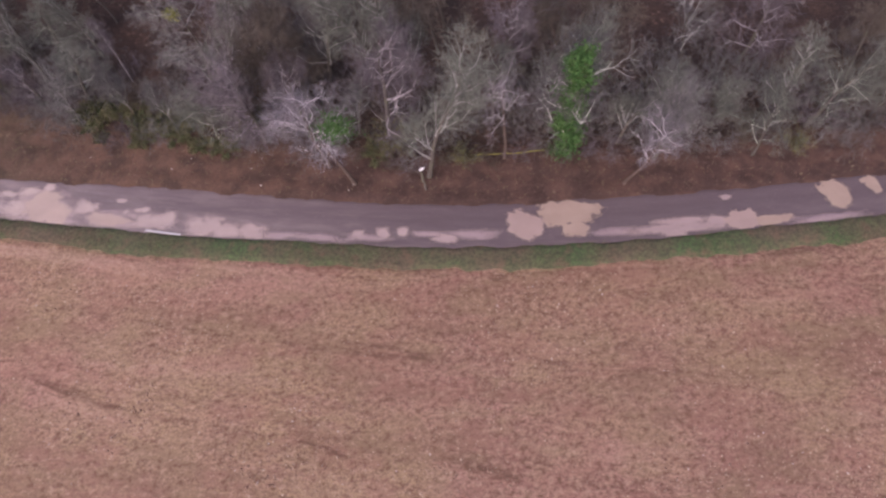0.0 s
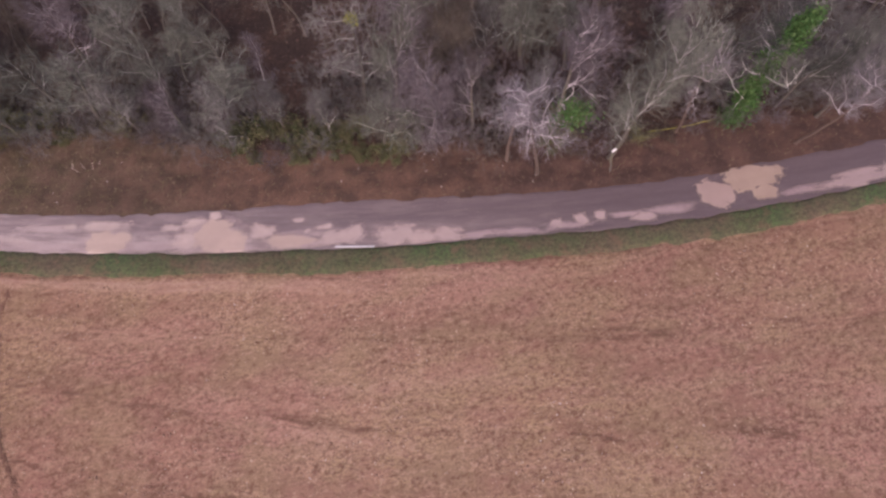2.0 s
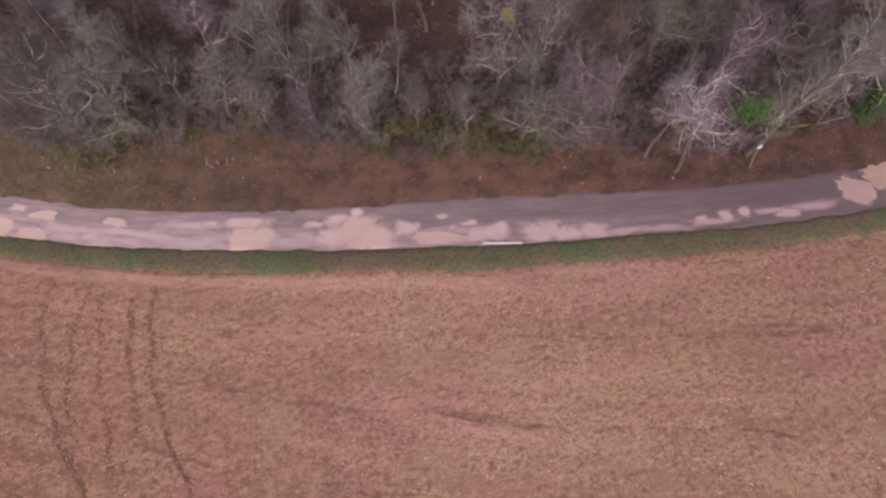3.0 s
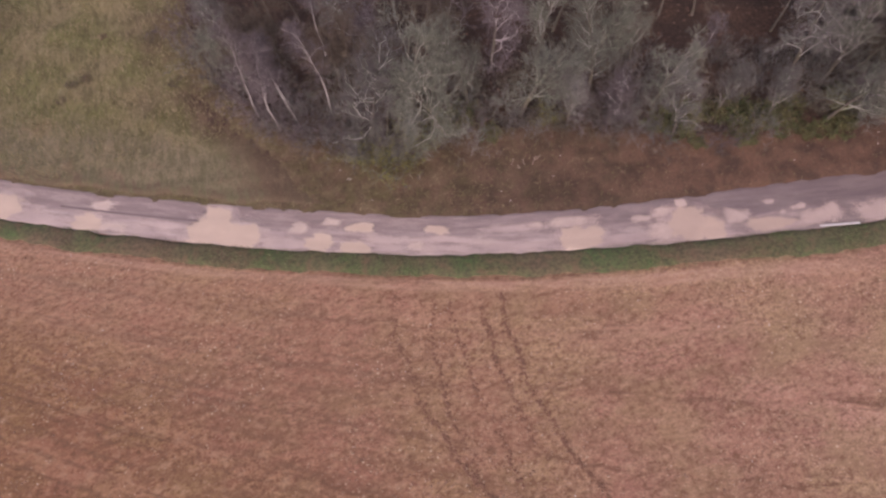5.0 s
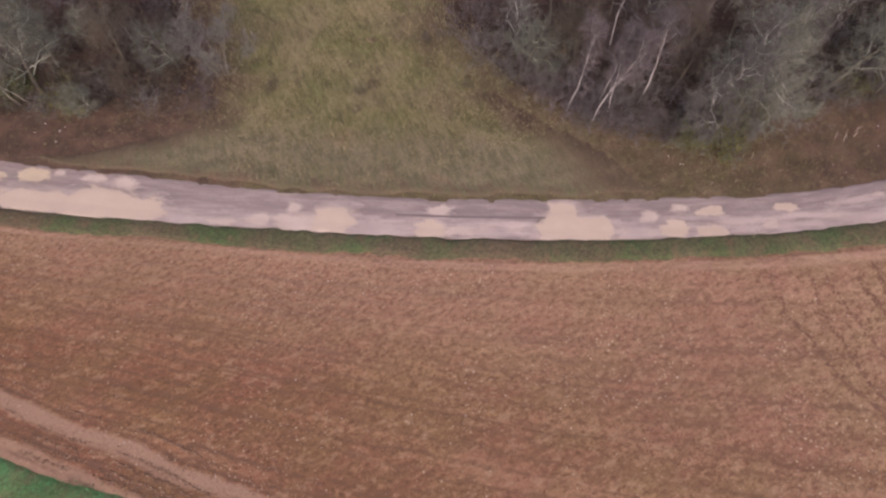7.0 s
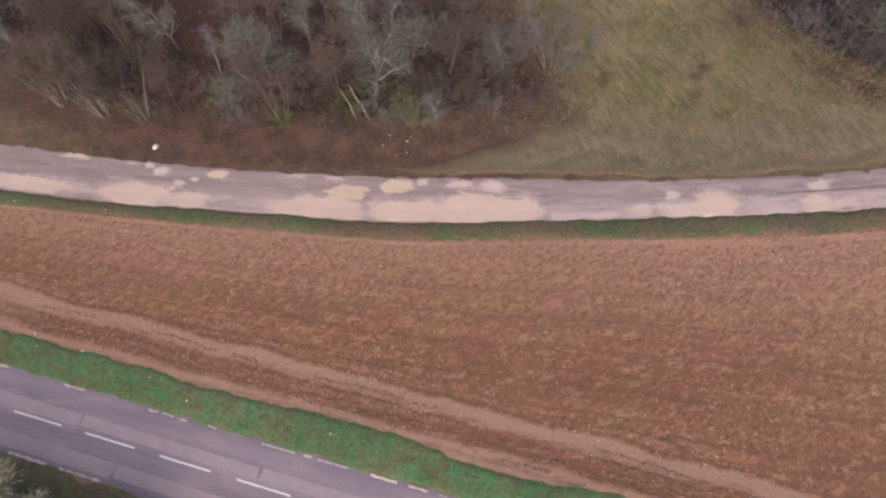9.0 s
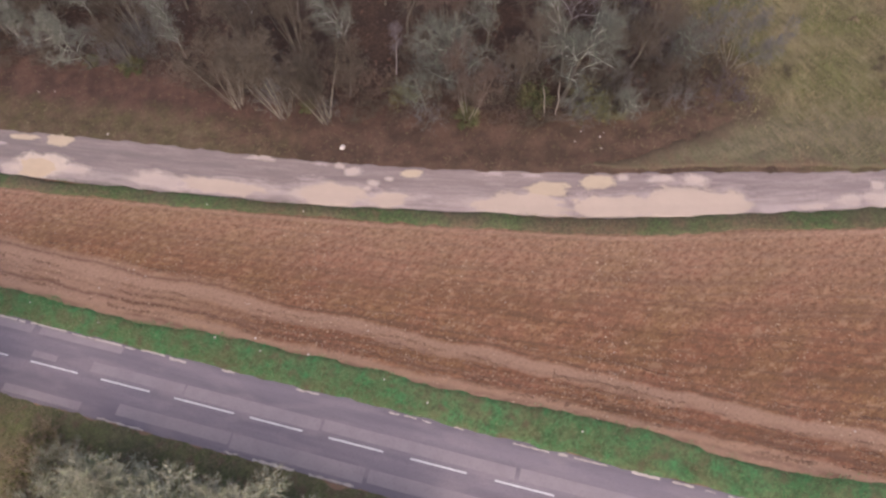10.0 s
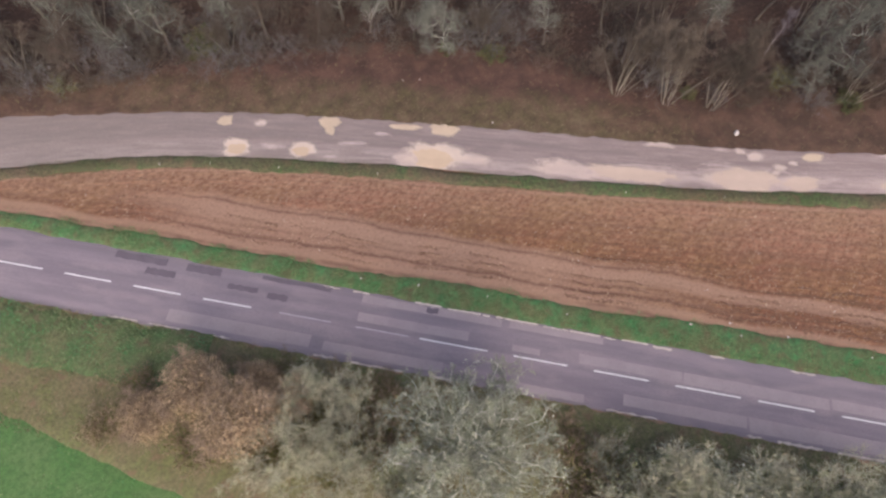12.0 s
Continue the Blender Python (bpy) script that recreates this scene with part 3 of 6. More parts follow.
# ---- ground: one sheet to the horizon, with the ploughed and rolled stubble field ----
def build_ground():
    far = np.array((100, 220, 450, 900, 2000.0))
    gx = np.concatenate((-215 - far[::-1], np.arange(-215, 70.1, 0.8), 70 + far))
    gy = np.concatenate((-15 - far[::-1], np.arange(-15, 125.1, 0.8), 125 + far))
    px, py = np.meshgrid(gx, gy, indexing="ij")
    dv = verge_line(np.clip(px, -215, 70)) - py
    s, d = road_sd(px, py)
    inside = (dv > 0.3) & (d > 5.2)
    pz = np.where(inside, 0.03 * wave(px, dv, 1.3) + 0.02 * wave(px, py, 0.7, 2.0) + 0.04 * wave(px, py, 9.0, 1.0), np.where((dv < -0.6) & (d > 5.2), -0.3, 0.0))
    w = np.clip(dv, 0, None) / (np.clip(dv, 0, None) + np.clip(d - 5, 0.01, None) + 6.0)
    v = (1 - w) * dv + w * (22.0 - d)
    faces = grid_faces(len(gx), len(gy))
    verts = np.stack((px, py, pz), -1).reshape(-1, 3)
    ob = mesh_object("ground", verts, faces, M_FIELD, None, {"rows": np.stack((px, v), -1).reshape(-1, 2), "road": np.stack((s, d), -1).reshape(-1, 2)}, True)
    return tagged(ob, "brown stubble field with flints and faint rows", "ground", kind="structure")


build_ground()

LONG = np.arange(-214.0, 66.0, 0.4)


def along_track(name, low, high, k, height, mat, label, category, rim=0.06, jag=0.0):
    x = LONG[:, None] + np.zeros((1, k))
    f = np.linspace(0, 1, k)[None, :]
    a, b = low(LONG)[:, None], high(LONG)[:, None]
    if jag:
        a = a + jag * ragged(LONG, len(name) * 7)[:, None]
        b = b + jag * ragged(LONG, len(name) * 7 + 3)[:, None]
    y = a * (1 - f) + b * f
    z = height(x, y, f)
    z[:, 0] -= rim
    z[:, -1] -= rim
    ob = ribbon(name, x, y, z, mat, x, y - low(LONG)[:, None])
    return tagged(ob, label, category, kind="structure")


def track_z(x, y, f):
    return 0.06 + 0.006 * wave(x, y, 1.4) - 0.018 * np.exp(-((f - 0.25) / 0.10) ** 2) - 0.018 * np.exp(-((f - 0.72) / 0.10) ** 2)


track = along_track("track", lower, upper, 25, track_z,
                    M_TRACK, "grey chalky farm track with ruts and potholes", "track", jag=0.06)
track_verge = along_track("track_verge", verge_line, lambda x: lower(x) + 0.15, 9, lambda x, y, f: 0.10 + 0.10 * np.sin(f * math.pi) + 0.04 * wave(x, y, 0.8, 4.0),
                          M_TURF, "narrow rough grass verge between track and field", "verge", rim=0.14, jag=0.26)
bank = along_track("bank", lambda x: upper(x) - 0.32, lambda x: wood_edge(x) + 1.5, 15, lambda x, y, f: 0.10 + 0.35 * f + 0.10 * wave(x, y, 1.6, 2.0) + 0.05 * wave(x, y, 0.6),
                   M_BANK, "bank of fallen leaves, bracken and rough turf", "bank", rim=0.10, jag=0.07)


def build_wood_floor():
    x = np.arange(-214.0, 66.0, 1.0)[:, None] + np.zeros((1, 50))
    f = np.linspace(0, 1, 50)[None, :]
    y = wood_edge(x) + 0.5 + f * 42
    z = 0.36 + 0.18 * wave(x, y, 3.0) + 0.02 * (y - wood_edge(x))
    z[:, 0] = 0.2
    ob = ribbon("woodland_floor", x, y, z, M_WOOD, x, y)
    return tagged(ob, "dark brown woodland floor of leaf litter", "ground", kind="structure")


build_wood_floor()


def floor_z(x, y):
    e = wood_edge(x)
    u = upper(x)
    f = np.clip((y - u) / (e + 1.5 - u), 0, 1)
    return np.where(y > e + 1.0, 0.36 + 0.18 * wave(x, y, 3.0) + 0.02 * (y - e), 0.10 + 0.35 * f + 0.10 * wave(x, y, 1.6, 2.0))


def build_clearing():
    """Rough meadow that runs back between the two parts of the wood."""
    n, k = 50, 90
    f = np.linspace(0, 1, k)[None, :]
    g = np.linspace(0, 1, n)[:, None]
    f = f ** 1.3
    left = -101.3 - 4.0 * f - 19 * np.clip(1 - f * 5.5, 0, 1) ** 2 + 1.6 * wander(f * 60, 5.0, 71) + 0.4 * wander(f * 60, 1.7, 72)
    right = -75.2 - 5.0 * f + 8 * np.clip(1 - f * 5.5, 0, 1) ** 2 + 1.6 * wander(f * 60, 5.0, 81) + 0.4 * wander(f * 60, 1.7, 82)
    x = left * (1 - g) + right * g
    front = upper(x) + 0.35 + 0.25 * wander(x, 1.3, 91) + 0.2 * wander(x, 0.6, 92)
    y = front + f * (114 - front)
    side = np.clip(1 - np.minimum(x - left, right - x) / 11.0, 0, 1)
    z = floor_z(x, y) + (0.10 + 0.06 * wave(x, y, 1.1)) * (1 - side ** 4) + 0.03 - 0.09 * side ** 12
    z[:, 0] -= 0.12
    near = np.clip(1 - (y - front) / 9.0, 0, 1)
    verts = np.stack((x, y, z), -1).reshape(-1, 3)
    ob = mesh_object("clearing", verts, grid_faces(n, k), M_CLEARING, None, {"fade": np.stack((side, near), -1).reshape(-1, 2)}, True)
    return tagged(ob, "clearing of olive rough grass between the trees", "meadow", kind="structure")


def clearing_material():
    """Olive tussocks that give way to bare litter at the sides."""
    m, nt, b = material("clearing_turf", 0.95)
    pos = coords(nt)
    a = grain(nt, pos, 0.22, 4)
    tuft = grain(nt, coords(nt, scale=(1.35, 0.42, 1.0)), 1.4, 5, 0.7)
    f = grain(nt, pos, 5.0, 4, 0.75)
    base = mix(nt, ramp(nt, a, [(0.38, 0.0), (0.62, 1.0)]), (0.138, 0.132, 0.054), (0.192, 0.156, 0.086))
    base = mix(nt, ramp(nt, tuft, [(0.36, 0.75), (0.5, 0.0)]), base, (0.082, 0.074, 0.037))
    base = mix(nt, ramp(nt, tuft, [(0.53, 0.0), (0.66, 0.65)]), base, (0.265, 0.222, 0.130))
    base = mix(nt, ramp(nt, f, [(0.34, 0.7), (0.5, 0.0)]), base, (0.08, 0.062, 0.036))
    src = nt.nodes.new("ShaderNodeUVMap")
    src.uv_map = "fade"
    sep = nt.nodes.new("ShaderNodeSeparateXYZ")
    nt.links.new(src.outputs["UV"], sep.inputs[0])
    low = grain(nt, pos, 0.16, 4)
    far = number(nt, "ADD", sep.outputs["X"], number(nt, "MULTIPLY", number(nt, "SUBTRACT", tuft, 0.5), 1.1))
    far = number(nt, "ADD", far, number(nt, "MULTIPLY", number(nt, "SUBTRACT", low, 0.5), 1.6))
    # shorter, greyer turf towards the track, with bare reddish places
    short = mix(nt, ramp(nt, tuft, [(0.38, 0.0), (0.62, 1.0)]), (0.120, 0.110, 0.062), (0.205, 0.165, 0.105))
    short = mix(nt, ramp(nt, low, [(0.52, 0.0), (0.64, 0.75)]), short, (0.225, 0.138, 0.090))
    short = mix(nt, ramp(nt, f, [(0.36, 0.6), (0.52, 0.0)]), short, (0.085, 0.070, 0.042))
    close = number(nt, "ADD", sep.outputs["Y"], number(nt, "MULTIPLY", number(nt, "SUBTRACT", tuft, 0.5), 0.8))
    base = mix(nt, ramp(nt, close, [(0.10, 0.0), (0.50, 1.0)]), base, short)
    base = mix(nt, ramp(nt, close, [(0.88, 0.0), (1.0, 0.7)]), base, (0.10, 0.068, 0.046))
    litter = mix(nt, ramp(nt, f, [(0.38, 0.8), (0.56, 0.0)]), (0.088, 0.056, 0.042), (0.045, 0.030, 0.023))
    litter = mix(nt, ramp(nt, tuft, [(0.50, 0.0), (0.58, 0.6)]), litter, (0.150, 0.112, 0.070))
    litter = mix(nt, ramp(nt, close, [(0.10, 0.0), (0.60, 0.5)]), litter, (0.108, 0.080, 0.052))
    paint(nt, b, mix(nt, ramp(nt, far, [(0.40, 0.0), (0.95, 1.0)]), base, litter))
    bump(nt, b, mix(nt, 0.5, f, tuft), 0.9, 0.1)
    return m


M_CLEARING = clearing_material()
build_clearing()


def along_road(name, s0, s1, d0, d1, k, height, mat, label, category, rim=0.05, jag=0.0, parent=None):
    sv = np.concatenate((np.arange(s0, -90, 6.0), np.arange(max(s0, -90), min(s1, 70) + 0.1, 0.5), np.arange(76, s1 + 0.1, 6.0) if s1 > 76 else np.empty(0))) if s0 < -90 else np.arange(s0, s1 + 0.1, 0.5)
    s = sv[:, None] + np.zeros((1, k))
    f = np.linspace(0, 1, k)[None, :]
    a = d0(sv)[:, None] + jag * ragged(sv, len(name) * 5)[:, None]
    b = d1(sv)[:, None] + jag * ragged(sv, len(name) * 5 + 3)[:, None]
    d = a * (1 - f) + b * f
    x, y = road_xy(s, d)
    z = height(s, d, f)
    z[:, 0] -= rim
    z[:, -1] -= rim
    ob = ribbon(name, x, y, z, mat, s, d, parent)
    return tagged(ob, label, category, kind="structure") if not parent else ob


road = along_road("road", -420, 420, lambda s: -2.85 + 0 * s, lambda s: 2.9 + 0 * s, 15, lambda s, d, f: 0.07 + 0.05 * (1 - (d / 2.9) ** 2) + 0.006 * wave(s, d, 1.2),
                  M_ASPHALT, "worn patched grey country road with broken centre line", "road", rim=0.07, jag=0.10)
road_verge = along_road("road_verge", -420, 58, lambda s: 2.7 + 0 * s, lambda s: 4.85 - 0.012 * s + 0.35 * wander(s, 6.0, 61), 11, lambda s, d, f: 0.09 + 0.09 * np.sin(f * math.pi) + 0.04 * wave(s, d, 0.9, 2.0),
                        M_BRIGHT, "bright green grass verge beside the road", "verge", rim=0.12, jag=0.22)
hedge_verge = along_road("hedge_verge", -420, 420, lambda s: np.clip(-13.2 + 0.22 * (s - 19), -14, -9.5) - 1.2, lambda s: -2.75 + 0 * s, 19, lambda s, d, f: 0.14 + 0.18 * np.sin(f * math.pi) + 0.07 * wave(s, d, 1.3, 3.0),
                         M_HEDGE, "rough olive verge under the roadside hedge", "verge", rim=0.16, jag=0.2)
crop_field = along_road("crop_field", -420, 420, lambda s: -60 + 0 * s, lambda s: np.clip(-13.2 + 0.22 * (s - 19), -14, -9.5), 40, lambda s, d, f: 0.10 + 0.03 * np.sin(d * 2.6) + 0.04 * wave(s, d, 3.0),
                        M_CROP, "bright green field of young crop in rows", "field", rim=0.12, jag=0.25)

along_road("grass_patch", 22, 70, lambda s: -7.6 - 0.03 * (s - 22), lambda s: -2.9 + 0 * s, 9, lambda s, d, f: 0.16 + 0.20 * np.sin(f * math.pi) + 0.07 * wave(s, d, 1.3, 3.0) + 0.10 * np.clip((s - 22) / 2, 0, 1),
           M_ROUGH, "green grass where the hedge stops short", "grass", rim=0.2, jag=0.5)

# ---- road paint and the broken pale edge ----
def strip_mesh(name, s0, s1, d, half, parent, mat, z, jag=0.02):
    n = 9
    sv = np.linspace(s0, s1, n)
    left = [(*road_xy(s, d - half + jag * math.sin(s * 7.3)), z) for s in sv]
    right = [(*road_xy(s, d + half + jag * math.sin(s * 9.1 + 1)), z) for s in sv]
    top = [(p[0], p[1], p[2] + 0.006) for p in left + right]
    base = left + right
    faces = [(i, i + 1, n + i + 1, n + i) for i in range(n - 1)]
    faces += [(2 * n + i, 2 * n + i + 1, i + 1, i) for i in range(n - 1)] + [(n + i, n + i + 1, 3 * n + i + 1, 3 * n + i) for i in range(n - 1)]
    return mesh_object(name, top + base, faces, mat, parent)


for i in range(-60, 60):
    s1 = i * 5.96 if i < 4 else 23.84 + (i - 4) * 5.55
    worn = i in (2, 3)
    strip_mesh("centre_line_dash", s1 - (4.0 if i < 4 else 3.75) - (0.7 if i == -2 else 0.0), s1 + (1.1 if i == 1 else 0.0), -0.08, 0.045 if worn else 0.06, road, M_PAINT_WORN if worn else M_PAINT, 0.121, 0.008)
for s0, s1, d, half in ((-12.4, -4.8, 0.64, 0.38), (-23.0, -12.5, 0.60, 0.43), (-37.0, -23.2, 0.66, 0.40), (-52.0, -37.3, 0.70, 0.42), (-1.9, 0.2, 0.52, 0.24), (3.5, 12.0, 0.75, 0.36),
                        (-5.4, 1.0, -2.28, 0.30), (-17.0, -8.2, -1.80, 0.42), (-27.0, -17.2, -1.90, 0.52), (-45.0, -27.3, -1.85, 0.46), (-6.5, 0.6, 2.30, 0.28), (1.2, 12.0, 2.25, 0.32), (5.0, 14.0, -1.95, 0.38), (15.0, 26.0, -1.8, 0.5)):
    strip_mesh("repair_patch", s0, s1, d, half, road, M_REPAIR, 0.080 + 0.05 * (1 - (d / 2.9) ** 2), 0.012)
for s0, s1, d, half in ((27.6, 31.8, 2.25, 0.30), (23.2, 26.0, 2.2, 0.32), (26.6, 29.0, 1.35, 0.28), (20.0, 22.4, 1.3, 0.22), (17.6, 19.2, 1.1, 0.25), (6.1, 7.0, 2.25, 0.22), (14.5, 20.0, 2.45, 0.16)):
    strip_mesh("repair_patch", s0, s1, d, half, road, M_REPAIR_DARK, 0.081 + 0.05 * (1 - (d / 2.9) ** 2), 0.05)
rng = random.Random(11)
s = -62.0
while s < 14:
    run = rng.uniform(0.5, 2.6)
    if rng.random() < 0.85:
        strip_mesh("broken_edge", s, s + run, 2.66 + rng.uniform(-0.06, 0.06), rng.uniform(0.035, 0.085), road, M_EDGE, 0.085, 0.025)
    s += run + rng.uniform(0.0, 0.5 if -34 < s < -14 or -8 < s < 6 else 1.6)
s = -40.0
while s < 40:
    run = rng.uniform(1.0, 4.0)
    if rng.random() < 0.5:
        strip_mesh("broken_edge", s, s + run, -2.74 + rng.uniform(-0.05, 0.05), rng.uniform(0.04, 0.09), road, M_EDGE, 0.085, 0.05)
    s += run + rng.uniform(0.5, 3.0)


# ---- chalk patches and puddles in the track ----
blob_rng = random.Random(5)


def blob(name, x, v, a, b, mat, rise, reach=1.4):
    """A thin spill with an uneven outline; x along, v metres above the track's middle line, half sizes a and b."""
    if a < 1.1:
        a, b = a * 1.18, b * 0.78
    slope = float((upper(x + 3) + lower(x + 3) - upper(x - 3) - lower(x - 3)) / 12)
    t = Vector((1, slope, 0)).normalized()
    n = Vector((-t.y, t.x, 0))
    mid = Vector((x, float(upper(x) + lower(x)) / 2, 0)) + n * v
    k = 44 if a > 0.7 else 26
    ph = [blob_rng.uniform(0, 6.28) for _ in range(6)]
    verts, faces, fade = [], [], []
    for ring, (r, dz) in enumerate(((0.0, 0.012), (0.35, 0.012), (0.7, 0.012), (1.0, 0.011), ((1 + reach) / 2, 0.009), (reach, 0.007))):
        for i in range(k):
            th = 2 * math.pi * i / k
            w = 1 + 0.07 * math.sin(2 * th + ph[0]) + 0.07 * math.sin(3 * th + ph[1]) + 0.05 * math.sin(5 * th + ph[2]) + 0.03 * math.sin(9 * th + ph[3])
            c, sn = math.cos(th), math.sin(th)
            sq = (abs(c) ** 2.5 + abs(sn) ** 2.5) ** (-1 / 2.5)
            p = mid + t * (a * r * w * c * sq) + n * (b * r * w * sn * sq)
            lo_y, up_y = float(lower(p.x)), float(upper(p.x))
            p.y = min(max(p.y, lo_y + 0.06), up_y - 0.06)
            f = min(max((p.y - lo_y) / (up_y - lo_y), 0.0), 1.0)
            verts.append((p.x, p.y, float(track_z(p.x, p.y, f)) + rise + dz))
            fade.append((r, 0.0))
        if ring:
            o, q = ring * k, (ring - 1) * k
            faces += [(q + i, q + (i + 1) % k, o + (i + 1) % k, o + i) for i in range(k)]
    return mesh_object(name, verts, faces, mat, track, {"fade": fade, "rows": [(q[0], q[1] - float(lower(q[0]))) for q in verts]}, True)


def smear(x, v, a, b):
    blob("chalk_smear", x, v, a * 1.05, b * 1.1, M_SMEAR, 0.0004 * blob_rng.uniform(0, 8), 1.5)


def chalk(x, v, a, b):
    blob("chalk_patch", x, v, a * 1.08, b * 1.08, M_CHALK, 0.0034 + 0.0004 * blob_rng.uniform(0, 6))


def tan(x, v, a, b):
    blob("mud_patch", x, v, a * 1.05, b * 1.05, M_TAN, 0.006 + 0.0005 * blob_rng.uniform(0, 5))


def puddle(x, v, a, b):
    if a > 1.0 and x < -20:
        blob("chalk_smear", x, v, a * 1.2, b * 1.15, M_SMEAR, 0.0004 * blob_rng.uniform(0, 8), 1.35)
    blob("puddle", x, v, a * 1.02, b * 1.02, M_PUDDLE, 0.009 + 0.0005 * blob_rng.uniform(0, 6), 1.3)


def rimmed(x, v, a, b):
    blob("chalk_patch", x, v + 0.05, a * 1.02, b * 1.02, M_RIM, 0.006)
    blob("puddle", x, v - 0.16, a * 0.66, b * 0.68, M_SETTLED, 0.011)


tan(30.6, 0.99, 0.47, 0.96)
tan(30.3, 1.48, 0.52, 0.32)
tan(27.3, 0.52, 1.09, 1.25)
smear(25.6, -1.68, 2.63, 0.31)
tan(21.4, -1.34, 1.55, 0.46)
puddle(19.1, -1.04, 0.96, 1.14)
chalk(18.4, 1.14, 0.32, 0.30)
chalk(17.1, -0.93, 0.67, 0.52)
chalk(14.4, -0.84, 1.80, 0.44)
chalk(13.7, -1.26, 3.70, 0.39)
chalk(13.4, -1.62, 1.05, 0.51)
smear(8.6, -1.21, 1.58, 0.26)
tan(5.7, -0.77, 0.78, 0.95)
tan(5.2, 0.83, 2.20, 1.25)
puddle(1.9, -0.41, 1.04, 1.25)
puddle(1.3, 0.13, 1.00, 1.40)
smear(-2.8, -0.88, 1.63, 0.37)
chalk(-4.8, -1.35, 0.58, 0.42)
chalk(-5.0, -1.29, 0.69, 0.47)
smear(-6.3, -0.85, 1.16, 0.21)
chalk(-8.5, -0.70, 0.35, 0.53)
chalk(-10.1, -0.84, 0.42, 0.56)
smear(-11.5, -1.35, 1.73, 0.24)
chalk(-12.1, -1.08, 0.35, 0.45)
smear(-15.7, -1.59, 1.96, 0.24)
smear(-18.7, -1.66, 1.50, 0.26)
chalk(-21.1, -1.48, 0.93, 0.71)
chalk(-23.3, -1.54, 1.27, 0.53)
chalk(-24.8, -1.14, 0.70, 1.01)
chalk(-25.7, -1.46, 1.16, 0.74)
chalk(-28.7, -0.98, 0.63, 0.96)
chalk(-30.1, -1.33, 1.40, 0.58)
chalk(-31.2, -0.14, 0.47, 0.27)
chalk(-32.6, -0.44, 0.23, 0.22)
chalk(-33.4, 0.64, 0.36, 0.27)
puddle(-34.1, -1.37, 1.75, 0.63)
chalk(-36.4, -0.22, 0.87, 0.76)
puddle(-38.6, -1.20, 1.11, 0.90)
puddle(-40.2, -0.48, 1.57, 1.45)
chalk(-40.5, 1.43, 0.34, 0.58)
chalk(-42.0, 0.84, 0.82, 0.47)
chalk(-42.4, -0.95, 1.05, 0.81)
chalk(-44.0, 0.45, 0.57, 0.39)
smear(-45.6, -1.24, 1.91, 0.30)
puddle(-48.9, -0.86, 1.70, 1.07)
chalk(-49.6, 0.75, 1.72, 0.42)
chalk(-52.5, 0.66, 0.46, 0.26)
smear(-53.7, -1.22, 2.95, 0.33)
smear(-54.3, 0.48, 2.31, 0.31)
smear(-59.3, -0.43, 2.42, 0.23)
smear(-59.4, -1.23, 2.52, 0.25)
puddle(-60.2, 0.49, 0.74, 0.55)
chalk(-61.8, -1.05, 0.46, 0.43)
smear(-63.9, -0.49, 1.74, 0.23)
smear(-63.9, -1.26, 1.84, 0.33)
puddle(-66.2, 0.47, 0.96, 0.55)
puddle(-66.5, -1.38, 0.97, 0.79)
chalk(-68.6, 0.87, 0.62, 0.34)
puddle(-69.1, -0.49, 0.59, 0.44)
puddle(-69.3, -1.24, 0.98, 0.84)
chalk(-71.1, 0.19, 0.57, 0.60)
smear(-72.0, -1.47, 1.99, 0.54)
puddle(-75.1, -0.97, 1.18, 1.19)
puddle(-77.4, -0.63, 1.91, 1.35)
puddle(-77.6, 0.61, 1.18, 1.01)
puddle(-78.5, -1.02, 1.19, 0.98)
smear(-81.2, -0.55, 1.93, 0.31)
smear(-81.3, -0.58, 1.84, 0.21)
smear(-83.4, -1.14, 0.92, 0.41)
chalk(-85.7, -1.18, 1.10, 0.39)
chalk(-87.0, 0.68, 0.87, 0.51)
puddle(-87.7, -1.10, 1.11, 0.86)
smear(-91.1, -1.29, 2.65, 0.47)
puddle(-95.0, -0.63, 1.63, 1.23)
chalk(-97.6, -1.16, 1.74, 0.81)
chalk(-98.0, 0.33, 0.47, 0.48)
chalk(-100.5, -1.11, 0.75, 0.70)
chalk(-103.3, -1.49, 0.82, 0.34)
smear(-105.3, -1.43, 2.73, 0.37)
smear(-105.9, -1.64, 1.87, 0.36)
puddle(-109.3, -1.03, 1.89, 1.14)
chalk(-111.3, 1.26, 0.90, 0.68)
puddle(-112.6, -1.02, 3.71, 1.49)
chalk(-113.7, 1.52, 0.78, 0.45)
chalk(-116.6, 1.62, 0.43, 0.37)
puddle(-117.5, -1.23, 3.32, 1.06)
tan(-118.5, 1.20, 1.38, 0.62)
tan(-122.2, 0.42, 1.72, 0.70)
smear(-123.2, 1.83, 0.61, 0.23)
puddle(-124.0, -1.32, 3.91, 1.10)
smear(-126.2, 1.81, 0.73, 0.26)
tan(-132.1, 1.45, 0.74, 0.49)
puddle(-133.5, -1.32, 1.38, 0.80)
chalk(-133.7, 0.76, 0.27, 0.23)
chalk(-134.8, -1.47, 0.78, 0.55)
chalk(-134.8, 0.31, 0.44, 0.34)
chalk(-135.2, -0.31, 0.25, 0.23)
chalk(-136.4, 1.33, 0.55, 0.47)
chalk(-137.5, 1.81, 0.30, 0.35)
puddle(-137.6, -1.21, 2.58, 1.20)
smear(-139.0, 1.87, 0.56, 0.21)
chalk(-139.9, -1.22, 0.86, 0.61)
smear(-141.0, -1.30, 1.73, 0.28)
